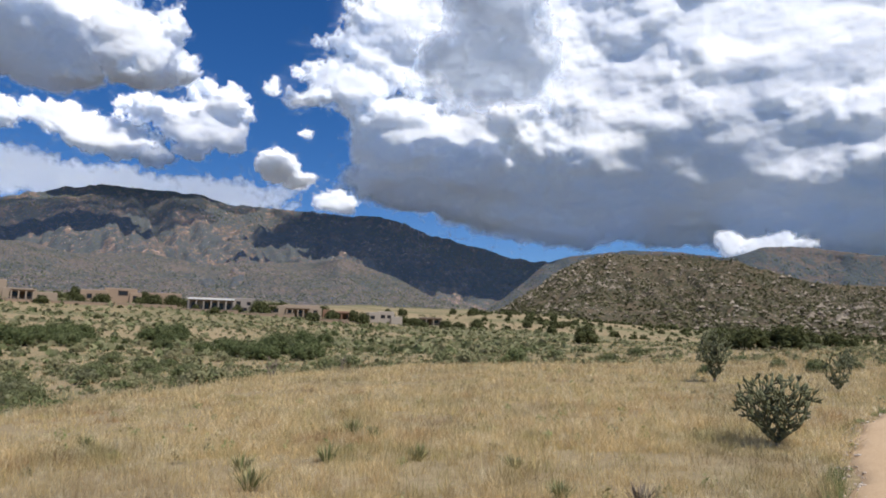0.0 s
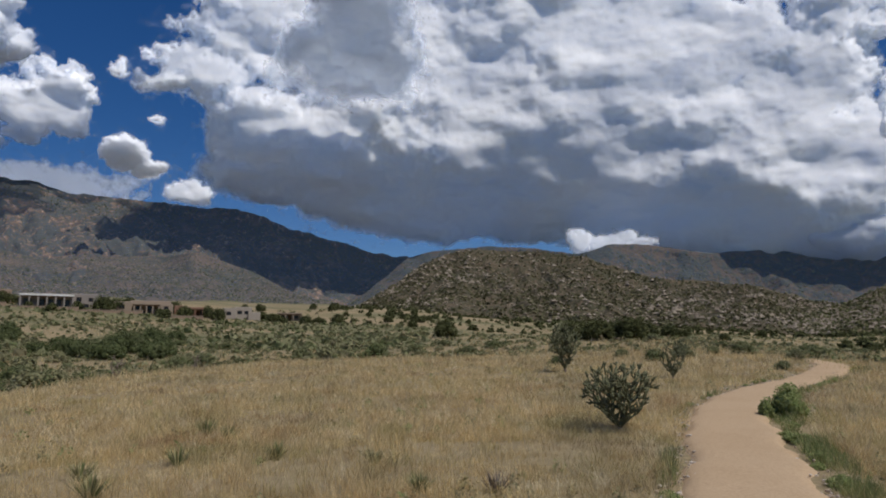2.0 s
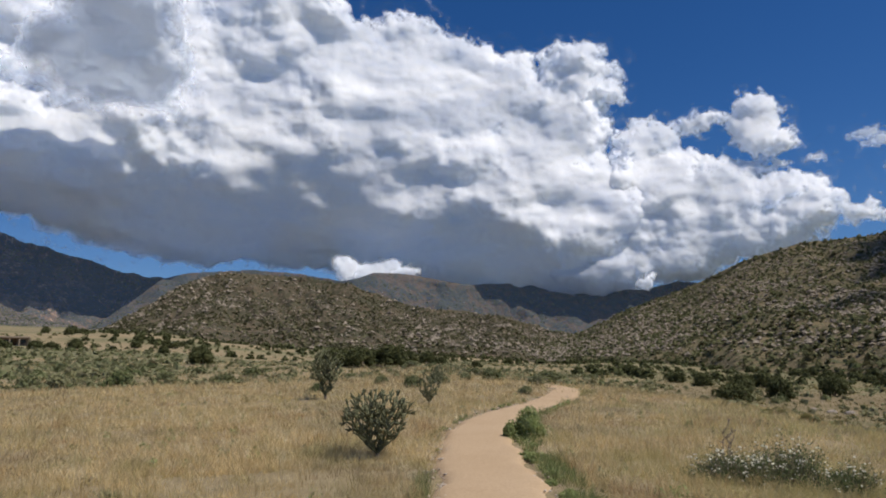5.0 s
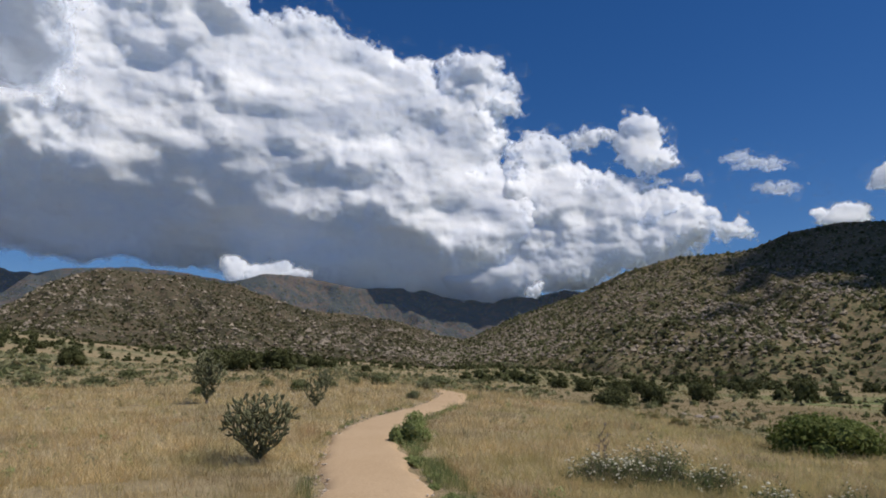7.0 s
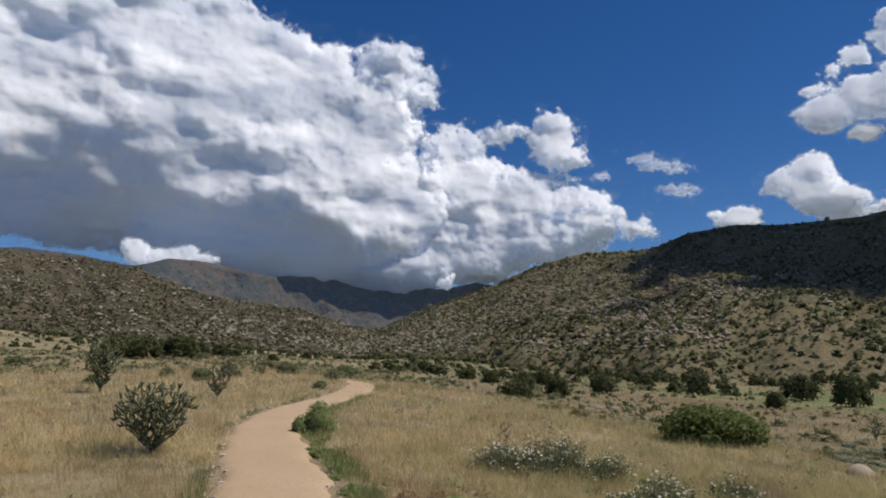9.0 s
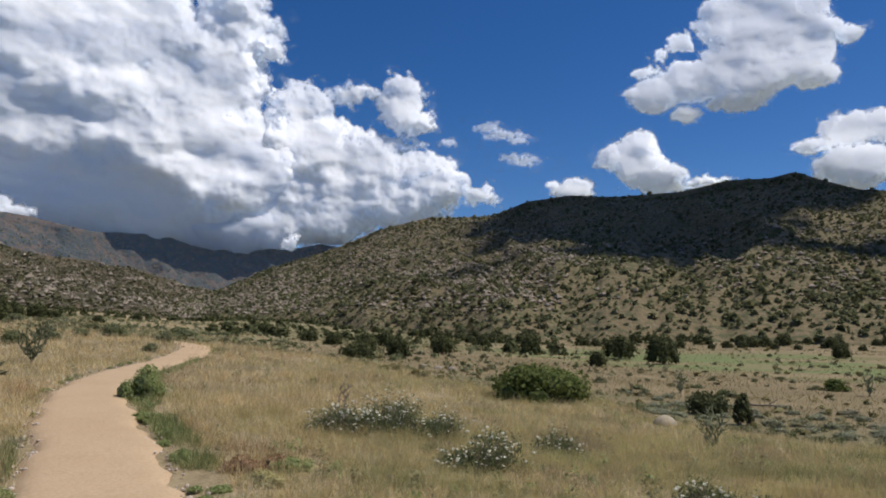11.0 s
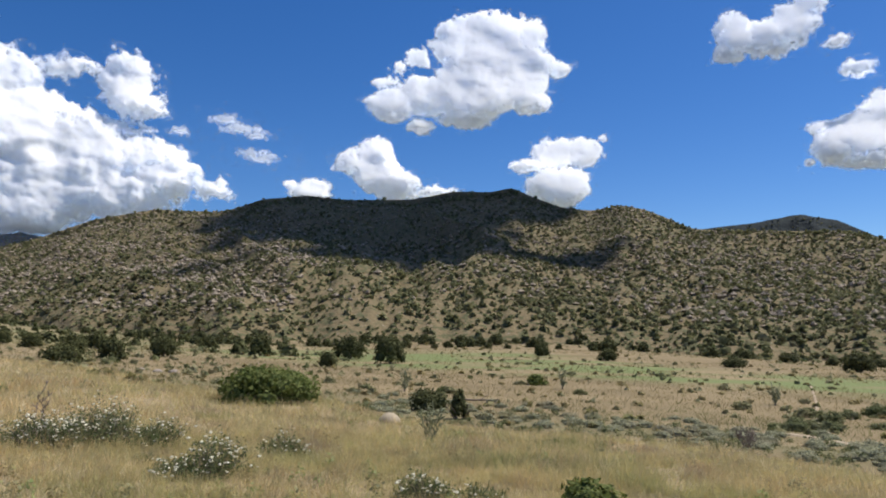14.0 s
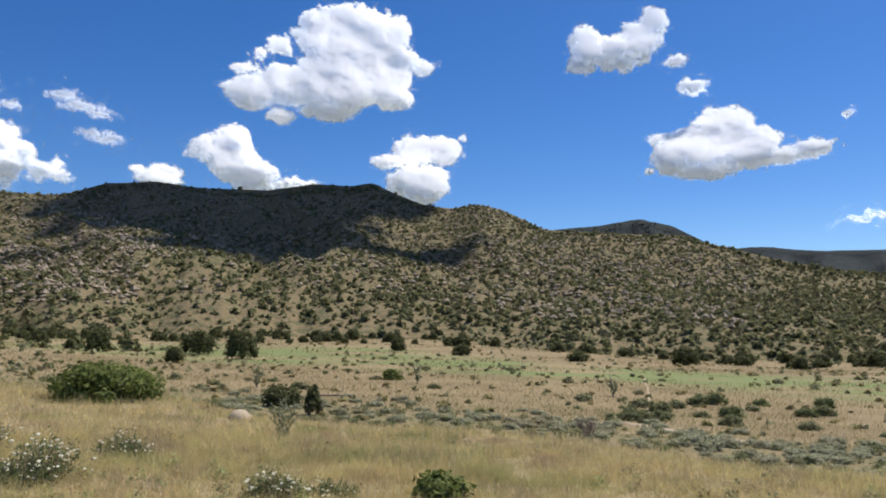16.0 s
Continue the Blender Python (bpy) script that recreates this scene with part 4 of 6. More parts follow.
def sprays(rng, at, wide, tall, per, size=0.42):
    """Many small feathery bushes in one go, each a handful of leaf sprays."""
    n = len(at)
    d = unit(rng.normal(size=(n, per, 3)))
    d[..., 2] = np.abs(d[..., 2]) * 0.9 + 0.05
    d[..., :2] *= 0.8
    c = at[:, None] + d * np.stack([wide / 2, wide / 2, tall * 0.85], -1)[:, None] * (0.55 + 0.45 * rng.random((n, per, 1)))
    nrm = unit(d + rng.normal(size=(n, per, 3)) * 0.5 + np.array([0, 0, 0.25]))
    t1 = unit(np.cross(nrm, rng.normal(size=(n, per, 3))))
    t2 = np.cross(nrm, t1)
    s = (wide[:, None] * size * (0.6 + 0.7 * rng.random((n, per))))[..., None]
    q = np.stack([c - t1 * s, c - t2 * s * 0.75, c + t1 * s, c + t2 * s * 0.75], 2)
    q[:, :, 2] += nrm * s * 0.3
    v = q.reshape(-1, 3)
    i = np.arange(n * per * 4).reshape(-1, 4)
    return v, np.concatenate([i[:, [0, 1, 2]], i[:, [0, 2, 3]]])


def leafage(rng, lobes, count, size, core=0.62, up=0.25, shape=0.55):
    """A crown: leaf sprays on the skin of several lobes (x, y, z, rx, ry, rz) round a dark inside."""
    lobes = np.array(lobes, float)
    w = (lobes[:, 3] * lobes[:, 4] + lobes[:, 4] * lobes[:, 5] + lobes[:, 3] * lobes[:, 5])
    pick = rng.choice(len(lobes), count, p=w / w.sum())
    d = unit(rng.normal(size=(count, 3)))
    d[:, 2] = np.where(d[:, 2] < -0.7, -d[:, 2], d[:, 2])
    depth = 0.72 + 0.38 * rng.random((count, 1))
    c = lobes[pick, :3] + d * lobes[pick, 3:] * depth
    nrm = unit(d + rng.normal(size=(count, 3)) * 0.55 + np.array([0, 0, up]))
    t1 = unit(np.cross(nrm, rng.normal(size=(count, 3))))
    t2 = np.cross(nrm, t1)
    s = size * (0.6 + 0.8 * rng.random((count, 1)))
    quad = np.stack([c - t1 * s, c - t2 * s * shape, c + t1 * s, c + t2 * s * shape], 1)
    quad[:, 2] += nrm * s * 0.35
    v, f = [quad.reshape(-1, 3)], [np.arange(count * 4).reshape(-1, 4)]
    n = count * 4
    bv, bf = BALL1
    for x, y, z, rx, ry, rz in lobes:
        cv = bv * (core * (0.85 + 0.3 * rng.random((len(bv), 1)))) * (rx, ry, rz) + (x, y, z)
        v.append(cv)
        f.append(np.column_stack([bf, bf[:, 2]])[:, :4] + n)
        n += len(bv)
    quads = f[0]
    tris = np.concatenate([q[:, :3] for q in f[1:]])
    allf = np.concatenate([quads[:, [0, 1, 2]], quads[:, [0, 2, 3]], tris])
    return np.concatenate(v), allf


def tube(path, radii, sides=6, seed=0, bumpy=0.0):
    """A tapered round limb along a path of points."""
    rng = np.random.default_rng(seed)
    p = np.array(path, float)
    d = unit(np.gradient(p, axis=0))
    ref = np.array([0.31, 0.17, 0.93]) if abs(d[0][2]) < 0.8 else np.array([1.0, 0.2, 0.1])
    a = unit(np.cross(d, ref))
    b = np.cross(d, a)
    ang = np.arange(sides) * 2 * math.pi / sides
    rad = np.array(radii)[:, None] * (1 + bumpy * (rng.random((len(p), sides)) - 0.5))
    v = p[:, None] + a[:, None] * (np.cos(ang) * rad)[..., None] + b[:, None] * (np.sin(ang) * rad)[..., None]
    n = len(p)
    i = np.arange(n * sides).reshape(n, sides)
    j = np.roll(i, -1, 1)
    f = np.stack([i[:-1], j[:-1], j[1:], i[1:]], -1).reshape(-1, 4)
    v = np.concatenate([v.reshape(-1, 3), p[-1:]])
    cap = np.stack([i[-1], j[-1], np.full(sides, len(v) - 1), np.full(sides, len(v) - 1)], -1)
    tri = np.concatenate([f[:, [0, 1, 2]], f[:, [0, 2, 3]], cap[:, :3]])
    return v, tri


def join(pieces):
    v, f, n = [], [], 0
    for pv, pf in pieces:
        v.append(pv)
        f.append(pf + n)
        n += len(pv)
    return np.concatenate(v), np.concatenate(f)


def bough(rng, start, way, length, r0, steps=5, bend=0.25, r1=0.3):
    p, d, out = np.array(start, float), unit(np.array(way, float)), []
    for k in range(steps + 1):
        out.append(p.copy())
        d = unit(d + rng.normal(size=3) * bend)
        p = p + d * length / steps
    return np.array(out), np.linspace(r0, r0 * r1, steps + 1)




def bush(name, label, category, leaf, wide, tall, seed, count, size, lobes=7, trunk=0.05, group="", flat=0.75, low=False):
    """A shrub or small tree: short forked stems and a crown of sprays."""
    rng = np.random.default_rng(seed)
    top = tagged(new(name), label, category, group)
    lb = []
    for k in range(lobes):
        a, q = rng.random() * 6.283, math.sqrt(rng.random()) * 0.62
        s = 0.30 + 0.18 * rng.random()
        hz = (0.30 if low else 0.36) + (1 - q) * 0.30 * rng.random() + 0.05
        lb.append((q * math.cos(a) * wide / 2, q * math.sin(a) * wide / 2, hz * tall * (1.25 - 0.5 * q), s * wide / 2, s * wide / 2, s * tall * flat))
    lb.append((0, 0, tall * 0.48, wide * 0.27, wide * 0.27, tall * 0.42))
    for k in range(6):
        a = k * 1.047 + 0.5 * rng.random()
        q = 0.26 + 0.08 * rng.random()
        lb.append((q * math.cos(a) * wide, q * math.sin(a) * wide, tall * (0.2 if low else 0.27), wide * (0.13 + 0.05 * rng.random()), wide * 0.15, tall * 0.24))
    pieces = []
    for k in range(5):
        a = k * 1.257 + rng.random()
        path, rad = bough(rng, (0.04 * math.cos(a), 0.04 * math.sin(a), -0.08), (math.cos(a) * 0.7, math.sin(a) * 0.7, 0.8), tall * 0.7, trunk * (0.7 + 0.5 * rng.random()), 4)
        pieces.append(tube(path, rad, 5 if count > 500 else 3, seed + k))
    part("trunk", raw_mesh("trunk", *join(pieces), MAT["twig"]), top, "grey forked woody stems")
    part("crown", raw_mesh("crown", *leafage(rng, lb, count, size), leaf, False), top)
    return top


def on_ground(az, r, sink=0.03):
    x, y = polar(az, r)
    return float(x), float(y), float(height(x, y)) - sink


def spot(az, el, near=4.0):
    """Where the ground lies under that angle, past near metres."""
    r = np.exp(np.linspace(math.log(near), math.log(900), 1500))
    x, y = polar(az, r)
    up = height(x, y) - (EYE + r * math.tan(radians(el)))
    k = int(np.argmax(up >= 0)) if (up >= 0).any() else len(r) - 1
    return float(r[k])


def stand_at(thing, az, r, turn=0.0, size=1.0, tall=1.0):
    x, y, z = on_ground(az, r)
    return Matrix.Translation((x, y, z)) @ Matrix.Rotation(turn, 4, "Z") @ Matrix.Diagonal((size, size, size * tall, 1))


def put(thing, m, label=""):
    c = copy_thing(thing, m)
    c.matrix_basis = m
    return tagged(c, label)


FIRST_USED = set()


def plant(proto, az, r, turn=0.0, size=1.0, tall=1.0, label=""):
    """The first of a kind is moved into place, the next ones are copies."""
    m = stand_at(proto, az, r, turn, size, tall)
    if proto.name not in FIRST_USED:
        FIRST_USED.add(proto.name)
        proto.matrix_basis = m
        return tagged(proto, label)
    return put(proto, m, label)


R0 = np.random.default_rng(5)

# ---- junipers on the plain ----
JUNIPERS = [bush("juniper", "dark green rounded juniper on dry grass", "tree", MAT["juniper"], 4.0, 2.9, 200 + k, 1700, 0.14, 13, 0.09, "junipers on the plain", low=True) for k in range(3)]
FAR_JUNIPERS = [bush("juniper", "small dark juniper at the foot of the hill", "tree", MAT["juniper"], 3.6, 2.5, 220 + k, 420, 0.24, 8, 0.09, "junipers at the hill's foot", low=True) for k in range(3)]
for k, (az, el, near, wide, tall) in enumerate((
        (11.5, 1.2, 90, 6.4, 4.2), (21.2, 0.9, 70, 5.0, 3.0), (23.2, 0.9, 70, 6.0, 3.2), (25.6, 0.92, 70, 7.2, 3.6), (27.2, 1.0, 70, 3.4, 2.8), (28.6, 1.1, 70, 4.4, 3.0), (29.6, 1.1, 70, 3.6, 1.8),
        (51.3, -2.0, 40, 2.3, 1.2), (54.5, -1.75, 44, 2.5, 1.9), (57.8, -1.5, 50, 2.9, 2.2), (51.8, -1.3, 60, 2.6, 1.9), (53.4, -0.9, 60, 2.9, 2.2), (64.7, -1.5, 50, 3.5, 3.0), (71.4, -1.75, 50, 5.0, 3.4), (74.6, -2.15, 50, 4.4, 3.7), (69.8, -2.4, 45, 2.0, 1.7),
        (100.4, -2.3, 60, 3.4, 1.5), (91.3, -1.9, 60, 3.4, 1.8), (86.4, -1.55, 60, 2.8, 2.2), (108.3, -2.45, 60, 4.6, 3.0), (49.2, -0.8, 60, 2.6, 1.5), (47.5, -0.5, 60, 2.4, 1.4), (44.0, 0.1, 90, 3.5, 2.0), (41.5, 0.3, 90, 3.3, 1.7),
        (3.1, 2.3, 120, 6.0, 3.6), (-2.0, 2.6, 120, 5.0, 2.4), (7.0, 2.4, 120, 4.4, 3.0), (8.9, 2.0, 120, 4.0, 2.8), (35.0, 1.0, 90, 3.4, 2.6), (32.5, 0.8, 70, 2.6, 1.6), (61.0, -0.9, 60, 3.0, 2.4), (104.0, -1.9, 80, 4.0, 2.0), (112.5, -2.3, 70, 4.0, 2.6), (116.0, -2.6, 70, 3.6, 2.2))):
    plant(JUNIPERS[k % 3], az, spot(az, el, near), R0.random() * 6, wide / 4.0, tall / 2.9 / (wide / 4.0))
for k in range(150):
    az = 36 + 90 * R0.random() ** 0.9
    r = (150 if az > 58 else 190 + (58 - az) * 5) + 70 * R0.random()
    s = 0.5 + 0.75 * R0.random()
    plant(FAR_JUNIPERS[k % 3], az, r, R0.random() * 6, s, 0.7 + 0.35 * R0.random())
for k in range(84):
    az = -34 + (36 if k < 44 else 48) * R0.random()
    plant(FAR_JUNIPERS[k % 3], az, (222 if k < 44 else 262) + 70 * R0.random(), R0.random() * 6, 0.7 + 0.7 * R0.random(), 0.75 + 0.5 * R0.random())

for k, (az, tall, wide) in enumerate(((-31.6, 5.0, 4.0), (-29.2, 3.2, 3.4), (-26.6, 5.2, 3.0), (-24.9, 3.4, 4.6), (-23.4, 3.2, 4.4), (-22.2, 4.6, 3.6), (-21.4, 4.0, 4.4), (-20.1, 4.4, 5.0), (-19.4, 3.2, 4.0), (-13.9, 4.8, 5.0), (-13.0, 4.4, 5.4), (-12.3, 4.8, 5.0), (-9.0, 5.0, 4.2), (-8.3, 4.0, 4.4), (-6.6, 4.6, 3.4), (-5.9, 4.2, 4.2), (-2.9, 3.4, 5.2), (-2.0, 3.0, 4.6), (0.6, 3.0, 4.0), (1.6, 2.6, 4.4))):
    wide *= 1.35
    plant(JUNIPERS[k % 3], az, 236 + 6 * (k % 3) if k % 4 else 262, k, wide / 4.0, tall / 2.9 / (wide / 4.0), "dark green garden tree between adobe houses")

# ---- scrub in the dip by the houses ----
SCRUBS = [bush("shrub", "grey-green desert shrub among dry grass", "shrub", MAT["scrub"], 2.6, 1.3, 240 + k, 1500, 0.066, 9, 0.03, "shrubs in the dip", low=True) for k in range(3)]
SAGES = [bush("sagebrush", "silvery sagebrush in a dry wash", "shrub", MAT["sage"], 1.3, 0.75, 250 + k, 300, 0.075, 7, 0.02, "sagebrush", low=True) for k in range(3)]
FAR_SCRUBS = [bush("shrub", "grey-green desert shrub among dry grass", "shrub", MAT["scrub"], 2.6, 1.3, 248 + k, 420, 0.12, 7, 0.03, "shrubs on the plain", low=True) for k in range(2)]
THICKETS = [bush("shrub", "dense green desert shrub in the dip", "shrub", MAT["thicket"], 2.6, 1.35, 245 + k, 1700, 0.062, 11, 0.03, "green shrubs in the dip", low=True) for k in range(2)]
for az, el, n, spread, size in ((-30.0, 0.75, 9, 2.4, 2.0), (-26.5, 0.8, 6, 1.6, 1.7), (-20.6, 0.85, 9, 1.8, 1.8), (-12.4, 0.0, 11, 2.4, 1.6), (-10.0, 0.7, 4, 1.2, 1.6), (-15.5, 0.2, 6, 2.0, 1.3), (-29.2, -3.2, 3, 0.9, 0.8), (-25.5, -1.6, 6, 3.0, 0.8), (-22.0, -1.2, 6, 3.0, 0.8), (-9.0, 0.4, 4, 1.5, 1.0)):
    for k in range(n):
        a, e = az + spread * R0.normal() * 0.6, el + 0.28 * R0.normal()
        plant(THICKETS[k % 2] if size > 1.2 else SCRUBS[k % 3], a, spot(a, e, 34), R0.random() * 6, size * (0.7 + 0.6 * R0.random()), 0.8 + 0.4 * R0.random())
for k in range(85):
    a = -34 + 42 * R0.random()
    r = math.exp(math.log(46) + R0.random() * math.log(3.6))
    plant((SAGES + FAR_SCRUBS[:1])[k % 4], a, r, R0.random() * 6, (0.8 + 1.1 * R0.random()) * (1 if k % 4 < 3 else 0.5), 0.8 + 0.3 * R0.random())
# sagebrush along the wash
WASH_SAGES = [bush("sagebrush", "silvery sagebrush in a dry wash", "shrub", MAT["wash_sage"], 1.3, 0.75, 255 + k, 420, 0.06, 8, 0.02, "sagebrush", low=True) for k in range(3)]
for k in range(190):
    a = 72 + 52 * R0.random()
    mid = float(np.interp(a, [72, 88, 100, 114, 124], [31, 25, 22, 18.5, 17]))
    plant(WASH_SAGES[k % 3], a, mid * (1.08 + 0.10 * R0.normal()), R0.random() * 6, 0.34 + 0.36 * R0.random(), 0.45 + 0.25 * R0.random())
for k in range(85):
    a = 44 + 80 * R0.random()
    r = math.exp(math.log(34) + R0.random() * math.log(3.8))
    plant((SAGES + FAR_SCRUBS)[k % 5], a, r, R0.random() * 6, (0.35 + 0.5 * R0.random()) * (1 if k % 5 < 3 else 0.5), 0.6 + 0.3 * R0.random())
for k in range(60):
    a = 8 + 34 * R0.random()
    plant((SAGES + FAR_SCRUBS[:1])[k % 4], a, 52 + 50 * R0.random(), R0.random() * 6, 0.5 + 0.6 * R0.random(), 0.8)

for k in range(20):
    a = 103 + 15 * R0.random()
    plant((FAR_SCRUBS + THICKETS[:1])[k % 3], a, 27 + 11 * R0.random() ** 1.3, R0.random() * 6, 0.28 + 0.3 * R0.random(), 0.7 + 0.3 * R0.random())

# ---- named shrubs of the near slope ----
b = bush("green_bush", "broad bright green bush on the grassy slope", "shrub", MAT["bright_leaf"], 3.3, 1.02, 301, 5200, 0.058, 16, 0.05, low=True)
plant(b, 65.6, spot(65.6, -4.9, 14), 0.3)
b = bush("dark_bush", "dark green bush at the edge of the wash", "shrub", MAT["juniper"], 1.8, 0.95, 302, 1500, 0.07, 9, 0.04, low=True)
plant(b, 77.7, 29.0, 0.8)
b = bush("dark_bush", "small upright dark bush beside the wash", "shrub", MAT["juniper"], 0.78, 1.08, 303, 800, 0.065, 6, 0.04)
plant(b, 80.1, 26.0, 0.8)
b = bush("trail_bush", "fresh green bush at the trail's edge", "shrub", MAT["weed"], 0.82, 0.66, 304, 3000, 0.025, 13, 0.02, low=True)
plant(b, 36.5, spot(36.5, -4.5, 6), 0.4)
b = bush("trail_bush", "low leafy green bush beside the gravel trail", "shrub", MAT["weed"], 0.42, 0.44, 305, 1300, 0.024, 9, 0.02, low=True)
plant(b, 35.1, spot(35.1, -4.6, 6), 1.4)
b = bush("green_bush", "low green bush on the far meadow", "shrub", MAT["bright_leaf"], 1.7, 0.75, 306, 500, 0.1, 7, 0.03, low=True)
plant(b, 86.1, spot(86.1, -3.75, 30), 1.0)
for az, r, s, lb in ((20.0, 34, 0.7, ""), (27.5, 36, 1.0, ""), (29.6, 38, 1.1, ""), (31.5, 42, 0.7, ""), (33.6, 44, 1.2, ""), (37.0, 40, 0.9, ""), (36.2, 31, 0.6, ""), (25.0, 40, 0.8, "")):
    plant(SCRUBS[int(az) % 3], az, r, az, 0.5 * s, 1.1)

# leafy weeds along the trail's edge
WEEDS = [bush("trail_weed", "low green leafy weed at the trail's edge", "weed", MAT[m], 0.42, 0.16, 320 + k, 460, 0.019, 8, 0.008, "weeds along the trail", low=True) for k, m in enumerate(("weed", "weed"))]
d = np.gradient(TRAIL_LINE, axis=0)
d /= np.linalg.norm(d, axis=1)[:, None]
for k in range(56):
    j = 40 + int(110 * R0.random())
    side = 1 if k % 7 < 5 else -1
    off = TRAIL_HALF + (0.06 + 0.3 * R0.random() if side > 0 else 0.02 + 0.12 * R0.random())
    x, y = TRAIL_LINE[j] + np.array([d[j, 1], -d[j, 0]]) * off * side
    plant(WEEDS[k % 2], math.degrees(math.atan2(x, y)), math.hypot(x, y), R0.random() * 6, (0.35 + 0.5 * R0.random()) * (1.0 if side > 0 else 0.8), 0.8 + 0.4 * R0.random())
for az, el in ((33.7, -3.6), (34.3, -3.45), (34.9, -3.3)):
    plant(WEEDS[0], az, spot(az, el, 12), az, 0.8, 0.5)


def flower_bush(seed, wide, deep, tall, blooms):
    """A loose sprawl of thin leafy twigs, open to the grass behind, with flower heads near the tips."""
    rng = np.random.default_rng(seed)
    top = tagged(new("flowering_bush"), "sprawling grey-green bush dotted with small white flowers", "shrub", "flowering bushes")
    twigs, leaves, tips = [], [], []
    n = int(90 + 130 * wide * deep)
    for k in range(n):
        a, q = rng.random() * 6.283, math.sqrt(rng.random())
        x, y = math.cos(a) * q * wide * 0.5, math.sin(a) * q * deep * 0.5
        h = tall * (1.0 - 0.5 * q * q) * (0.55 + 0.55 * rng.random()) * (0.85 + 0.3 * math.sin(5 * x / wide + seed))
        path, rad = bough(rng, (x * 0.6, y * 0.6, -0.03), (x * 0.4, y * 0.4, h), math.hypot(h, 0.4 * math.hypot(x, y)), 0.005, 4, 0.16)
        twigs.append(tube(path, rad, 3, k))
        tips.append(path[-1])
        m = 16
        t = 0.25 + 0.8 * rng.random(m)
        at = np.stack([np.interp(t * 4, range(5), path[:, i]) for i in range(3)], -1) + rng.normal(size=(m, 3)) * 0.025
        way = unit(rng.normal(size=(m, 3)) + np.array([0, 0, 0.5]))
        side = unit(np.cross(way, rng.normal(size=(m, 3)))) * 0.008
        ln = way * (0.03 + 0.03 * rng.random((m, 1)))
        leaves.append((np.stack([at, at + ln * 0.5 + side, at + ln, at + ln * 0.5 - side], 1).reshape(-1, 3),
                       np.concatenate([np.arange(m * 4).reshape(-1, 4)[:, [0, 1, 2]], np.arange(m * 4).reshape(-1, 4)[:, [0, 2, 3]]])))
    tagged(part("twig_mass", raw_mesh("twig_mass", *join(twigs), MAT["twig"]), top, "thin grey-brown twigs"), kind="stuff")
    part("foliage", raw_mesh("foliage", *join(leaves), MAT["flower_leaf"], False), top)
    tips = np.array(tips)
    at = tips[rng.integers(0, len(tips), blooms)] + rng.normal(size=(blooms, 3)) * (0.03, 0.03, 0.02)
    s = 0.010 + 0.014 * rng.random(blooms) ** 1.5
    tagged(part("bloom_scatter", raw_mesh("bloom_scatter", *lumps(rng, at, s * 2, s * 1.3), MAT["bloom"], False), top, "small white flower heads"), kind="stuff")
    return top


for seed, az, el, wide, deep, tall, blooms, turn in ((401, 52.6, -7.4, 1.75, 1.2, 0.88, 460, 0.9), (407, 57.2, -7.7, 1.2, 1.0, 0.62, 170, 0.4), (402, 61.2, -10.0, 1.15, 0.9, 0.58, 250, 0.3), (404, 67.2, -9.0, 0.9, 0.5, 0.42, 70, 0.2), (405, 78.2, -12.0, 0.75, 0.5, 0.36, 120, 0.1), (406, 82.5, -12.2, 0.5, 0.4, 0.28, 40, 0.2), (408, 49.4, -7.2, 0.8, 0.6, 0.42, 70, 0.2)):
    b = flower_bush(seed, wide, deep, tall, int(0.65 * blooms))
    b.matrix_basis = stand_at(b, az, spot(az, el, 5), -radians(az) + turn * 0.3)
# a dry pale tuft and a rusty one near the trail
for seed, az, el, mat, lb in ((420, 44.9, -11.0, "pale_grass", "bleached dry tuft beside the trail"), (421, 43.6, -10.0, "rust_weed", "rusty brown low weed among grass"), (422, 46.0, -9.8, "rust_weed", "rusty brown low weed among grass"), (423, 47.2, -10.0, "weed", "low green weed among dry grass")):
    b = bush("low_bush", lb, "weed", MAT[mat], 0.55, 0.2, seed, 1100, 0.018, 9, 0.008, low=True)
    plant(b, az, spot(az, el, 5), 0.4)
b = bush("low_bush", "low fresh green bush in dry grass", "shrub", MAT["bright_leaf"], 0.75, 0.38, 410, 700, 0.04, 7, 0.015, low=True)
plant(b, 90.2, spot(90.2, -12.6, 5), 0.4)


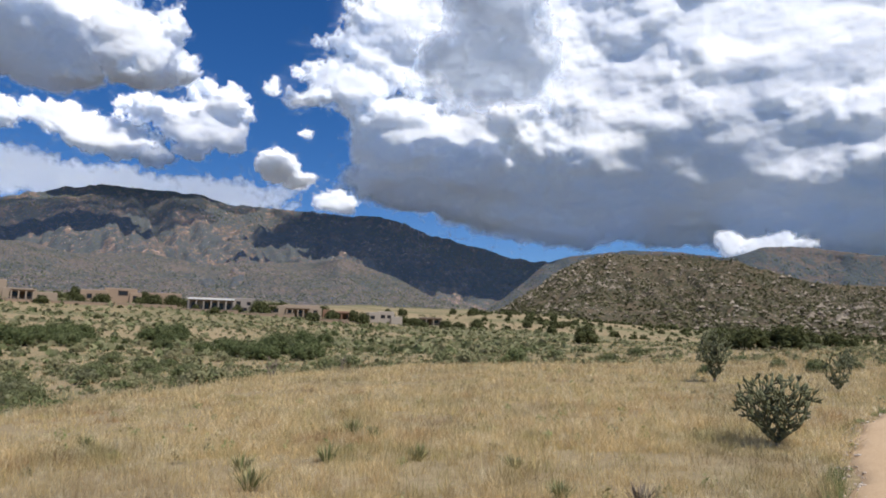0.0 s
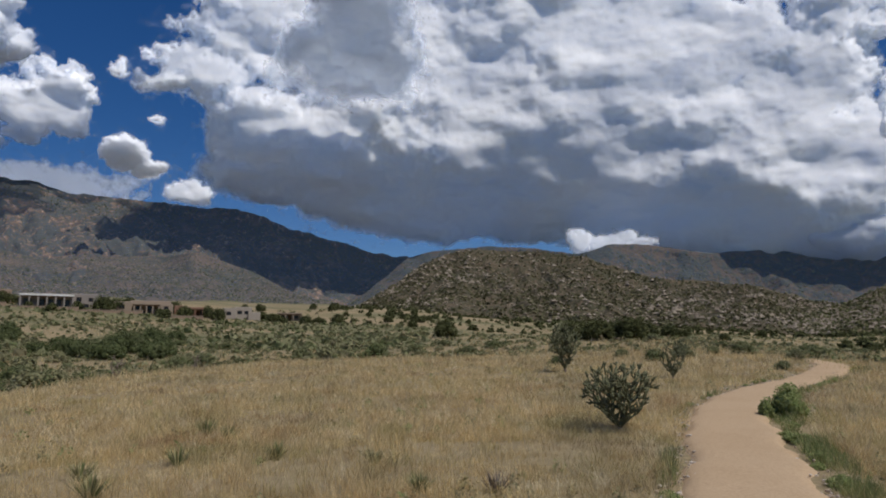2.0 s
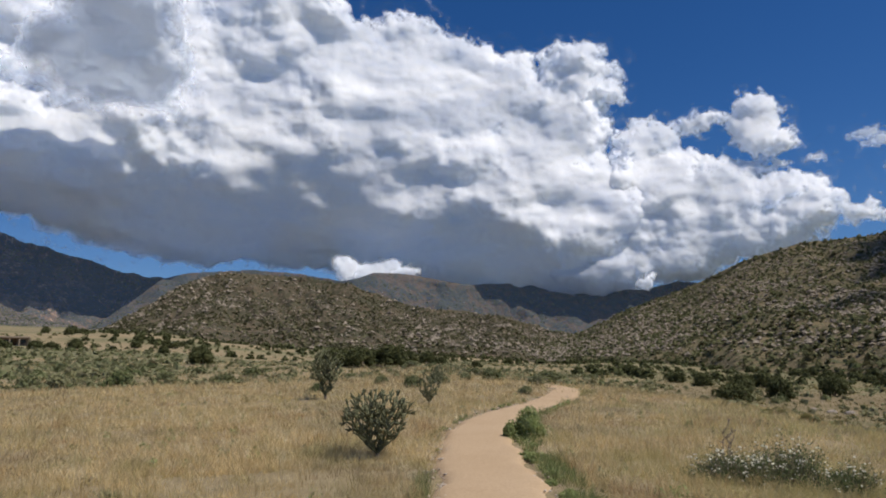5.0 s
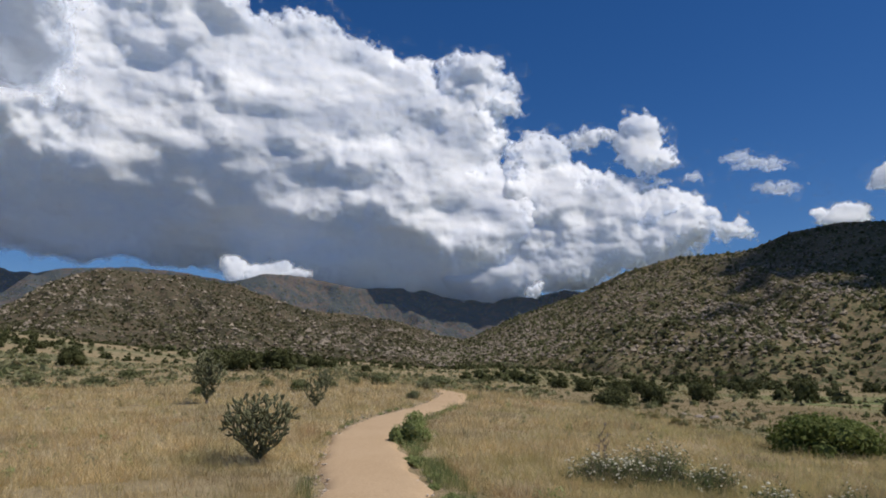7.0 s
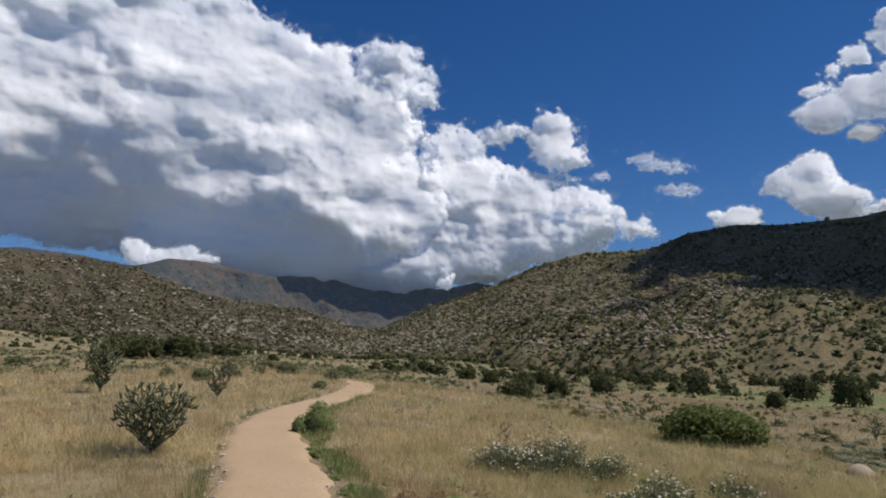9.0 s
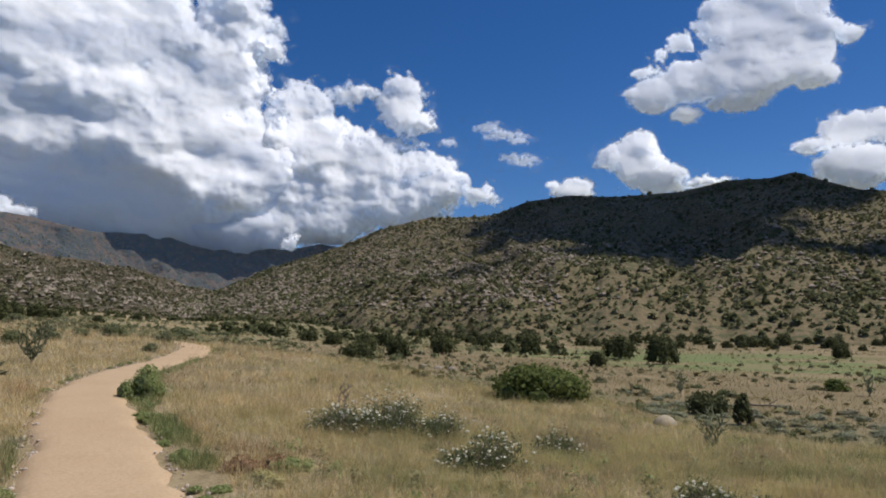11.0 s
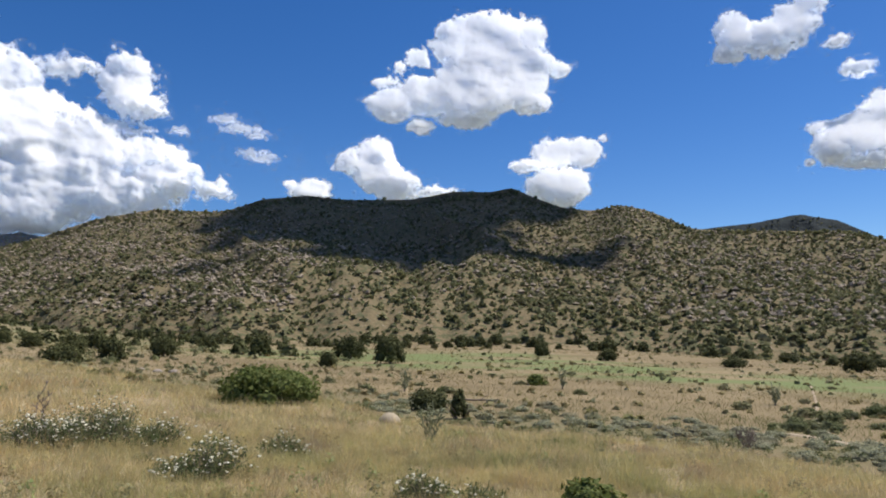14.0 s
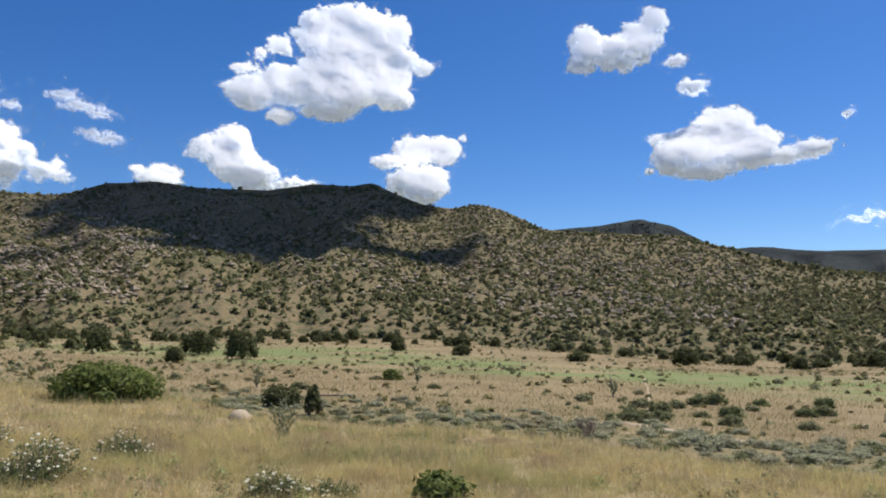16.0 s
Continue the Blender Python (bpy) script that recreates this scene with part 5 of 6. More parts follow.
# ---- cholla cacti ----
def cholla(label, wide, tall, tips, seed, dead=0.0, thick=0.024):
    """A cactus that forks from a short trunk into many crooked limbs, each ending in a few stubby joints."""
    rng = np.random.default_rng(seed)
    top = tagged(new("cholla_cactus"), label, "cactus", "cholla cacti")
    neck = np.array([0.0, 0.0, 0.08 * tall])
    part("trunk", raw_mesh("trunk", *tube(np.array([(0, 0, -0.1), (0, 0, 0.02 * tall), neck]), np.array([2.4, 2.2, 2.0]) * thick, 8, seed, 0.3), MAT["twig"]), top, "woody grey-brown trunk")
    skin = MAT["twig"] if dead > 0.8 else MAT["cholla_pale"] if dead > 0.1 else MAT["cholla"]
    goal = unit(rng.normal(size=(tips, 3))) * rng.random((tips, 1)) ** 0.42
    goal = goal * (wide * 0.44, wide * 0.44, tall * 0.40) + (0, 0, tall * 0.53)
    slim = np.clip((0.35 if dead < 0.1 else 0.05) + 1.1 * goal[:, 2:] / tall, 0.2, 1)
    goal[:, :2] *= slim
    goal = goal[np.argsort(np.linalg.norm(goal - neck, axis=1))]
    step = 0.11 * tall
    nodes, parent, run = [neck], [-1], [0.0]
    for k in range(6):
        a, out = k * 1.047 + 0.5 * rng.random(), (0.10 + 0.05 * rng.random()) * wide
        nodes.append(np.array([math.cos(a) * out, math.sin(a) * out, (0.2 + 0.06 * rng.random()) * tall]))
        parent.append(0)
        run.append(0.15 * tall)
    for g in goal:
        at = np.array(nodes)
        cost = np.linalg.norm(at - g, axis=1) + 0.45 * np.array(run) + 0.5 * np.maximum(at[:, 2] - g[2], 0)
        j = int(np.argmin(cost))
        gap = g - nodes[j]
        n = max(1, int(round(np.linalg.norm(gap) / step)))
        lift = np.array([0, 0, -0.12 * np.linalg.norm(gap[:2])])
        start = nodes[j]
        for k in range(1, n + 1):
            t = k / n
            p = start + gap * t + lift * math.sin(t * math.pi) + rng.normal(size=3) * step * 0.10 * (k < n)
            run.append(run[j] + float(np.linalg.norm(p - nodes[j])))
            nodes.append(p)
            parent.append(j)
            j = len(nodes) - 1
    load = np.ones(len(nodes))
    for k in range(len(nodes) - 1, 0, -1):
        load[parent[k]] += load[k]
    fat = thick * np.clip(0.72 + 0.07 * np.sqrt(load), 0.8, 1.7)
    limb, pieces, has = {}, {}, set(parent)
    for k in range(1, len(nodes)):
        limb[k] = k if parent[k] == 0 else limb[parent[k]]
        a, b = nodes[parent[k]], nodes[k]
        bunch = pieces.setdefault(limb[k], [])
        bunch.append(tube(np.array([a, a + (b - a) * 0.5, b]), np.array([0.92, 1.06, 0.86]) * fat[k], 6, seed + k, 0.45))
        if k in has and rng.random() > 0.35:
            continue
        for q in range(3 if k not in has else 1):
            dv = unit(b - a) * 0.5 + rng.normal(size=3) * 0.5 + unit(b - neck) * 0.35 + np.array([0, 0, 0.35])
            ln = (0.06 + 0.07 * rng.random()) * (tall / 1.2) ** 0.5
            sp, sr = bough(rng, b, dv, ln, thick * 0.8, 3, 0.12, 0.95)
            sr[-1] *= 0.6
            bunch.append(tube(sp, sr, 5, seed + 31 * k + q, 0.45))
    for bunch in pieces.values():
        part("branch", raw_mesh("branch", *join(bunch), skin), top)
    return top


for seed, az, r, wide, tall, limbs, dead, thick, lb in (
        (501, 24.72, -5.85, 1.44, 1.2, 320, 0.0, 0.0185, "bushy dark green cholla cactus beside the trail"),
        (502, 20.76, -1.5, 1.45, 2.1, 230, 0.0, 0.029, "tall narrow cholla cactus in dry grass"),
        (503, 28.73, -1.95, 1.05, 1.25, 110, 0.08, 0.022, "sparse grey cholla cactus in dry grass"),
        (504, 78.1, -8.05, 0.8, 0.72, 85, 0.2, 0.010, "pale spindly cholla cactus on the slope"),
        (505, 101.08, -8.3, 0.78, 0.7, 130, 1.0, 0.009, "dry brown cholla skeleton above the wash"),
        (506, -12.7, 43.0, 1.5, 1.5, 22, 0.9, 0.026, "half-dead cholla cactus at the edge of the dip"),
        (507, -7.4, 47.0, 0.9, 1.1, 16, 0.9, 0.026, "half-dead cholla cactus at the edge of the dip"),
        (508, 50.5, 12.9, 0.6, 0.8, 14, 0.9, 0.008, "thin dry cholla stalk behind a flowering bush"),
        (509, 29.37, -0.6, 0.9, 1.15, 90, 0.08, 0.024, "small green cholla cactus in dry grass"),
        (510, 75.8, 40.0, 1.2, 1.3, 60, 0.3, 0.026, "cholla cactus on the far side of the wash"),
        (511, 88.0, 45.0, 0.9, 1.4, 50, 0.4, 0.026, "cholla cactus on the far meadow"),
        (512, 103.0, 40.0, 1.1, 1.2, 60, 0.4, 0.026, "cholla cactus on the far meadow")):
    c = cholla(lb, wide, tall, limbs, seed, dead, thick)
    c.matrix_basis = stand_at(c, az, r if r > 0 else spot(az, r, 5), seed)


def yucca(seed, tall, n=60):
    rng = np.random.default_rng(seed)
    top = tagged(new("yucca"), "spiky pale green yucca tuft in dry grass", "plant", "yuccas in the grass")
    for ring in range(3):
        v, f = [], []
        for k in range(n // 3):
            a = rng.random() * 6.283
            lean = 0.15 + 0.3 * ring + 0.15 * rng.random()
            d = unit(np.array([math.cos(a) * lean, math.sin(a) * lean, 1.0]))
            side = unit(np.cross(d, (0, 0, 1.0))) * 0.009
            ln = tall * (0.75 + 0.35 * rng.random())
            base = np.array([math.cos(a), math.sin(a), 0]) * 0.03
            m = base + d * ln * 0.5
            tip = base + d * ln + np.array([math.cos(a), math.sin(a), -0.3]) * ln * 0.08
            q = len(v)
            v += [base - side * 0.7, base + side * 0.7, m - side, m + side, tip, m + np.array([math.cos(a), math.sin(a), 0]) * 0.006]
            f += [(q, q + 1, q + 5), (q, q + 5, q + 2), (q + 1, q + 3, q + 5), (q + 2, q + 5, q + 4), (q + 5, q + 3, q + 4)]
        part("leaf_whorl", raw_mesh("leaf_whorl", v, f, MAT["yucca"], False), top)
    return top


for k, (az, el, tall) in enumerate(((-8.3, -8.0, 0.44), (-6.4, -5.9, 0.5), (-1.4, -7.8, 0.4), (-13.9, -9.9, 0.45), (-25.2, -6.6, 0.4), (-14.5, -8.6, 0.4), (6.0, -8.2, 0.3), (-4.8, -6.2, 0.4), (9.5, -10.4, 0.35), (57.5, -9.0, 0.3))):
    c = yucca(600 + k, tall * 0.74)
    c.matrix_basis = stand_at(c, az, spot(az, el, 5), k)


dry = yucca(640, 0.26)
for leafy in dry.children:
    leafy.data.materials[0] = MAT["twig"]
tagged(dry, "dry brown dead yucca tuft in the grass")
dry.matrix_basis = stand_at(dry, 15.3, spot(15.3, -10.4, 4))


MAT["pale_rock"] = two_scale("pale_granite", 2.0, 30.0, [(0.3, (0.343, 0.281, 0.194)), (0.7, (0.406, 0.342, 0.245))], [(0.3, (0.281, 0.228, 0.158)), (0.7, (0.429, 0.365, 0.266))], 0.9, 0.5, 0.3, 0.02)


def stone(name, label, wide, tall, seed, category="rock", group="", bumps=0.22):
    rng = np.random.default_rng(seed)
    v, f = BALL2
    v = v * (1 + bumps * (rng.random((len(v), 1)) - 0.5)) * (wide / 2, wide * 0.4, tall)
    return tagged(new(name, raw_mesh(name, v, f, MAT["rock"], True)), label, category, group)


s = stone("boulder", "pale rounded granite boulder in dry grass", 0.66, 0.26, 701, bumps=0.05)
s.data.materials[0] = MAT["pale_rock"]
s.matrix_basis = stand_at(s, 74.83, spot(74.83, -6.6, 8))
for k, (az, el, w) in enumerate(((57.5, -2.6, 0.7), (58.6, -2.7, 0.9), (59.6, -2.8, 0.6), (56.4, -2.4, 0.5), (60.5, -3.0, 0.5))):
    s = stone("boulder", "pinkish granite boulder on the bank", w, 0.3 * w, 710 + k, "rock", "boulders on the bank")
    s.matrix_basis = stand_at(s, az, spot(az, el, 40), k)
s = stone("stone", "small dark stone on the gravel trail", 0.24, 0.1, 730)
s.matrix_basis = stand_at(s, 39.35, 29.5)

# a weathered log lying beside the dark bush
log = tagged(new("fallen_log"), "weathered brown log lying at the wash's edge", "log")
lp, lr = bough(np.random.default_rng(8), (-0.9, 0, 0.1), (1, 0.05, 0.05), 1.9, 0.05, 6, 0.05, 0.6)
part("log_stem", raw_mesh("log_stem", *tube(lp, lr, 7, 3, 0.3), MAT["twig"]), log)
lp, lr = bough(np.random.default_rng(9), (0.1, 0, 0.12), (0.6, 0.2, 0.5), 0.5, 0.025, 4, 0.1, 0.4)
part("log_limb", raw_mesh("log_limb", *tube(lp, lr, 5, 4, 0.3), MAT["twig"]), log)
log.matrix_basis = stand_at(log, 81.6, spot(81.6, -5.0, 19), -radians(82))


# ---- adobe houses ----
def stucco(name, c):
    return two_scale(name, 0.25, 4.0, [(0.3, c), (0.7, tuple(0.86 * v for v in c))], [(0.3, tuple(0.8 * v for v in c)), (0.7, tuple(min(1, 1.1 * v) for v in c))], 0.95, 0.4, 0.3, 0.03)


for nm, c in (("tan", (0.40, 0.315, 0.235)), ("clay", (0.40, 0.29, 0.205)), ("grey", (0.38, 0.33, 0.285)), ("rust", (0.32, 0.19, 0.13)), ("pale", (0.46, 0.40, 0.33)), ("white", (0.78, 0.77, 0.73))):
    MAT["stucco_" + nm] = stucco("stucco_" + nm, tuple(0.86 * v for v in c) if nm != "white" else c)
MAT["wood"] = two_scale("brown_wood", 1.0, 12.0, [(0.3, (0.10, 0.06, 0.035)), (0.7, (0.15, 0.09, 0.05))], [(0.3, (0.08, 0.05, 0.03)), (0.7, (0.18, 0.11, 0.07))])
gm, gn, gl, gb = material("window_glass", 0.08)
gb.inputs["Base Color"].default_value, gb.inputs["Specular IOR Level"].default_value = (0.02, 0.02, 0.022, 1), 0.25
MAT["glass"] = gm


def block(x0, x1, y0, y1, z0, z1, bevel=0.12):
    bm = bmesh.new()
    bmesh.ops.create_cube(bm, size=1)
    for v in bm.verts:
        v.co = ((x0 + x1) / 2 + v.co.x * (x1 - x0), (y0 + y1) / 2 + v.co.y * (y1 - y0), (z0 + z1) / 2 + v.co.z * (z1 - z0))
    if bevel:
        bmesh.ops.bevel(bm, geom=bm.edges[:], offset=bevel, segments=2, affect="EDGES", profile=0.5)
    return bm


def piece(name, bm, mat, parent, label=""):
    me = bpy.data.meshes.new(name)
    bm.to_mesh(me)
    bm.free()
    me.materials.append(mat)
    return part(name, me, parent, label)


def house(label, mat, az, r, blocks, windows, portal=None, roof=None, lift=0.0):
    """Flat-roofed stucco house. blocks: x0, x1, front, back, height; windows: block, x, sill, width, height; portal: x0, x1, height, posts."""
    top = tagged(new("adobe_house"), label, "house", "houses below the mountain")
    for x0, x1, y0, y1, h in blocks:
        piece("wall", block(x0, x1, y0, y1, -1.5, h, 0.16), mat, top)
        piece("roof", block(x0 + 0.35, x1 - 0.35, y0 + 0.35, y1 - 0.35, h - 0.1, h + 0.03, 0), roof or MAT["stucco_grey"], top, "flat gravel roof behind the parapet")
    for k, x, z, w, h in windows:
        y = blocks[k][2]
        win = piece("window", block(x - w / 2 - 0.08, x + w / 2 + 0.08, y - 0.05, y + 0.1, z - 0.08, z + h + 0.08, 0.02), MAT["wood"], top, "brown wooden window frame")
        piece("pane", block(x - w / 2, x + w / 2, y - 0.07, y + 0.02, z, z + h, 0), MAT["glass"], win, "dark window glass")
    if portal:
        x0, x1, h, posts, y = portal
        piece("porch_roof", block(x0, x1, y - 2.6, y + 0.3, h, h + 0.5, 0.08), roof or mat, top)
        piece("beam", block(x0 + 0.1, x1 - 0.1, y - 2.5, y - 2.2, h - 0.3, h - 0.01, 0.03), MAT["wood"], top)
        for k in range(posts):
            x = x0 + 0.3 + (x1 - x0 - 0.6) * k / (posts - 1)
            piece("post", block(x - 0.2, x + 0.2, y - 2.5, y - 2.15, -0.6, h - 0.3, 0.05), mat, top)
        piece("door", block((x0 + x1) / 2 - 0.6, (x0 + x1) / 2 + 0.6, y - 0.06, y + 0.05, 0, 2.1, 0.02), MAT["wood"], top, "dark wooden door")
    x, y = polar(az, r)
    z = float(height(x, y))
    top.matrix_basis = Matrix.Translation((x, y, z + lift)) @ Matrix.Rotation(-radians(az), 4, "Z")
    return top


house("tan two-storey adobe house with flat roofs", MAT["stucco_tan"], -30.6, 238, [(-9, -1, 0, 9, 5.6), (-2, 6.5, -1, 8, 3.2), (3, 12, 1, 8, 2.6)],
      [(0, -5, 3.2, 1.2, 1.2), (1, 1, 1.0, 2.2, 1.2), (1, 4.5, 1.0, 1.2, 1.2)], (0, 6, 2.6, 4, -1))
house("terracotta adobe house with a shaded balcony", MAT["stucco_clay"], -24.3, 240, [(-8.5, -1, 0, 9, 3.9), (-2, 7.2, 1, 10, 4.8), (5, 8.4, -1.5, 6, 3.4)],
      [(0, -6, 1.3, 1.3, 1.3), (0, -3.2, 1.3, 1.1, 1.3), (1, 3.2, 2.7, 2.6, 1.3), (2, 6.6, 1.2, 1.2, 1.2)])
house("low clay-coloured adobe house among junipers", MAT["stucco_clay"], -20.9, 252, [(-6, 6, 0, 8, 4.0)], [(0, -2, 2.0, 1.4, 1.1), (0, 2.6, 2.0, 1.4, 1.1)])
house("grey stucco house with a white flat roof and columned porch", MAT["stucco_grey"], -17.4, 240, [(-6.5, 6.2, 0.5, 9, 4.0), (-7.2, 7.0, -1.0, 2.5, 2.9)],
      [(1, -4.9, 0.4, 1.8, 1.9), (1, -1.3, 0.2, 1.2, 2.0), (1, 0.9, 0.2, 1.2, 2.0), (1, 3.0, 0.2, 1.2, 2.0), (1, 5.2, 0.2, 1.2, 2.0)], (-7.0, 6.9, 3.0, 7, -1.0), MAT["stucco_white"])
house("grey two-storey stucco house with arched entry", MAT["stucco_grey"], -14.9, 240, [(-4.2, 2.8, 0, 8, 4.6), (1.5, 5.2, 0.6, 7, 2.4)],
      [(0, -2.2, 2.4, 1.3, 1.1), (0, 1.0, 2.4, 1.1, 1.0), (0, -0.4, 0.0, 1.8, 1.5)])
house("tan adobe house with a long dark porch", MAT["stucco_tan"], -11.1, 240, [(-8.6, -3.4, 0, 8, 3.6), (-4, 7.6, 0.8, 9, 4.0), (4.4, 8.2, -0.8, 7, 3.0)],
      [(0, -6.4, 1.4, 1.5, 1.1), (1, -1.6, 1.3, 1.6, 1.4), (1, 1.5, 1.3, 2.0, 1.4), (2, 6.2, 1.0, 1.2, 1.2)], (-3.2, 4.4, 2.6, 5, 0.8))
house("rust-red adobe house behind junipers", MAT["stucco_rust"], -7.5, 252, [(-5.2, 5.2, 0, 8, 3.2), (-6.8, -4, -0.8, 6, 3.6)], [(0, -1.5, 1.0, 1.6, 1.2), (0, 2.4, 1.0, 2.0, 1.2)], (-3, 4.6, 2.4, 4, 0))
house("pale stucco house with stepped roofline", MAT["stucco_pale"], -4.4, 256, [(-5.8, -1, 0, 8, 4.0), (-1.6, 4.2, 0.6, 8, 4.4), (3.0, 7.0, -0.6, 6, 2.6)], [(0, -3.4, 1.6, 1.4, 1.1), (1, 0.2, 2.0, 1.4, 1.1), (1, 2.4, 2.0, 1.2, 1.0)])
house("small tan adobe house with overhanging roof", MAT["stucco_tan"], -0.6, 262, [(-4.2, 4.2, 0, 7, 2.5)], [(0, -1.8, 0.8, 2.0, 1.0), (0, 1.8, 0.8, 2.0, 1.0)], (-4.4, 4.0, 2.2, 4, 0))
# garden wall along the plots
for a0, a1 in ((-32.5, -28.2), (-28.1, -24.0), (-23.9, -19.8), (-19.7, -15.4), (-15.3, -11.2), (-11.1, -7.0)):
    top = tagged(new("garden_wall"), "low tan stucco wall along the house plots", "wall", "garden walls")
    x0, y0 = polar(a0, 231)
    x1, y1 = polar(a1, 231)
    ln = math.hypot(x1 - x0, y1 - y0)
    piece("wall_run", block(-ln / 2, ln / 2, -0.15, 0.15, -1.6, 0.75, 0.04), MAT["stucco_clay"], top)
    piece("coping", block(-ln / 2, ln / 2, -0.22, 0.22, 0.752, 0.87, 0.03), MAT["stucco_tan"], top)
    top.matrix_basis = Matrix.Translation(((x0 + x1) / 2, (y0 + y1) / 2, float(height((x0 + x1) / 2, (y0 + y1) / 2)))) @ Matrix.Rotation(math.atan2(y1 - y0, x1 - x0), 4, "Z")

# ---- scrub and rocks on the hills ----
def on_slope(rng, name, n, lo=0.02, hi=0.99, patch=None, part_way=1.0, from_way=0.0):
    x, y, z, rows = HILLS[name]
    i = rng.integers(int((x.shape[0] - 1) * from_way), int((x.shape[0] - 1) * part_way), n * 3)
    j = (lo + (hi - lo) * rng.random(n * 3) ** 0.85) * (rows - 1)
    jj = j.astype(int)
    u, w = rng.random(n * 3), j - jj
    p = []
    for q in (x, y, z):
        p.append((q[i, jj] * (1 - u) + q[i + 1, jj] * u) * (1 - w) + (q[i, jj + 1] * (1 - u) + q[i + 1, jj + 1] * u) * w)
    p = np.stack(p, -1)
    if patch:
        scale, cut, seed = patch
        p = p[fbm(p[:, 0] / scale, p[:, 1] / scale, 3, seed) + 0.35 * rng.normal(size=len(p)) > cut]
    return p[:n]


def scatter(name, label, category, rng, at, wide, tall, mat, jitter=0.3, sink=0.15, smooth=False, per=6, leaf=0.52):
    if category == "rocks":
        wide, tall = wide * 1.15, tall * 1.15
    shape = lumps(rng, at, wide, tall, BALL1 if category == "stones" else GEM, jitter, sink) if category in ("rocks", "stones") else sprays(rng, at, wide, tall, per, leaf)
    ob = new(name, raw_mesh(name, *shape, mat, smooth))
    return tagged(ob, label, category, kind="stuff")


MAT["outcrop"] = two_scale("granite_outcrop", 0.02, 0.3, [(0.3, (0.241, 0.198, 0.146)), (0.7, (0.353, 0.292, 0.224))], [(0.3, (0.163, 0.133, 0.099)), (0.7, (0.404, 0.344, 0.267))], 0.95, 0.5, 0.5, 2.0)
RS = np.random.default_rng(77)
p = on_slope(RS, "scrub_hill", 16500, 0.01, 1.0, (45, -0.45, 3))
w = 0.9 + 2.2 * RS.random(len(p)) ** 1.9
scatter("hill_scrub", "dark green scrub dotted over the hillside", "scrub", RS, p, w, w * (0.65 + 0.35 * RS.random(len(p))), MAT["hill_scrub"], 0.35, per=14, leaf=0.34)
p = on_slope(RS, "scrub_hill", 3000, 0.0, 1.0, (50, -0.2, 5), 0.27)
w = 0.9 + 2.0 * RS.random(len(p)) ** 1.8
scatter("hill_scrub", "dense dark scrub on the hill's shoulder", "scrub", RS, p, w, w * 0.7, MAT["brown_scrub"], 0.35)
p = on_slope(RS, "scrub_hill", 7500, 0.08, 1.0, (40, -0.1, 19), 0.27)
w = 0.6 + 1.9 * RS.random(len(p)) ** 2.2
scatter("hill_rocks", "pale granite boulders on the hill's shoulder", "rocks", RS, p, w, w * 0.75, MAT["outcrop"], 0.4, 0.2)
p = on_slope(RS, "scrub_hill", 3200, 0.05, 1.0, (50, -0.3, 37), 0.78, 0.42)
w = 0.9 + 1.7 * RS.random(len(p)) ** 1.6
scatter("hill_scrub", "brown-green scrub crowding the far end of the hill", "scrub", RS, p, w, w * 0.75, MAT["brown_scrub"], 0.35)
p = on_slope(RS, "scrub_hill", 15000, 0.0, 1.0)
w = 0.6 + 1.0 * RS.random(len(p))
scatter("hill_brush", "olive brush and dry clumps on the hillside", "scrub", RS, p, w, w * 0.6, MAT["scrub"], 0.35)
p = on_slope(RS, "scrub_hill", 9000, 0.12, 1.0, (45, -0.05, 9), 0.68)
w = 0.5 + 2.2 * RS.random(len(p)) ** 1.8
scatter("hill_rocks", "pale granite boulders on the hillside", "rocks", RS, p, w, w * 0.75, MAT["outcrop"], 0.4, 0.2)
p = on_slope(RS, "boulder_hill", 15000, 0.0, 1.0, (60, -0.25, 13))
w = 0.9 + 2.2 * RS.random(len(p)) ** 1.8
scatter("hill_scrub", "dark scrub between boulders on the hill", "scrub", RS, p, w, w * 0.7, MAT["brown_scrub"], 0.35)
p = on_slope(RS, "boulder_hill", 9000, 0.05, 1.0, (45, 0.05, 17))
w = 0.5 + 2.6 * RS.random(len(p)) ** 2.8
scatter("hill_rocks", "pale granite boulders over the hill", "rocks", RS, p, w, w * 0.8, MAT["outcrop"], 0.4, 0.25)

p = on_slope(RS, "boulder_hill", 800, 0.25, 1.0, (45, 0.25, 51))
w = 1.8 + 4.2 * RS.random(len(p)) ** 2.2
scatter("hill_rocks", "large pale granite outcrops over the hill", "rocks", RS, p, w, w * 0.85, MAT["outcrop"], 0.45, 0.3)

for nm, count, size in (("foothills", 13000, 2.9), ("mountain_range", 9000, 5.0), ("far_ridge", 5000, 5.5), ("rear_hill", 2200, 3.0)):
    p = on_slope(RS, nm, count, 0.02, 1.0, (size * 30, -0.2, 23))
    w = size * (0.5 + 0.9 * RS.random(len(p)) ** 1.5)
    scatter("mountain_scrub", "dark scrub and trees on the mountain slope", "scrub", RS, p, w, w * 0.8, MAT["hill_scrub"])
    if nm in ("foothills", "mountain_range"):
        p = on_slope(RS, nm, count // 2, 0.1, 0.95, (size * 26, 0.05, 29))
        w = size * (0.4 + 1.1 * RS.random(len(p)) ** 2)
        scatter("mountain_rocks", "pale granite outcrops on the mountain slope", "rocks", RS, p, w, w * 0.9, MAT["outcrop"], 0.45, 0.3)

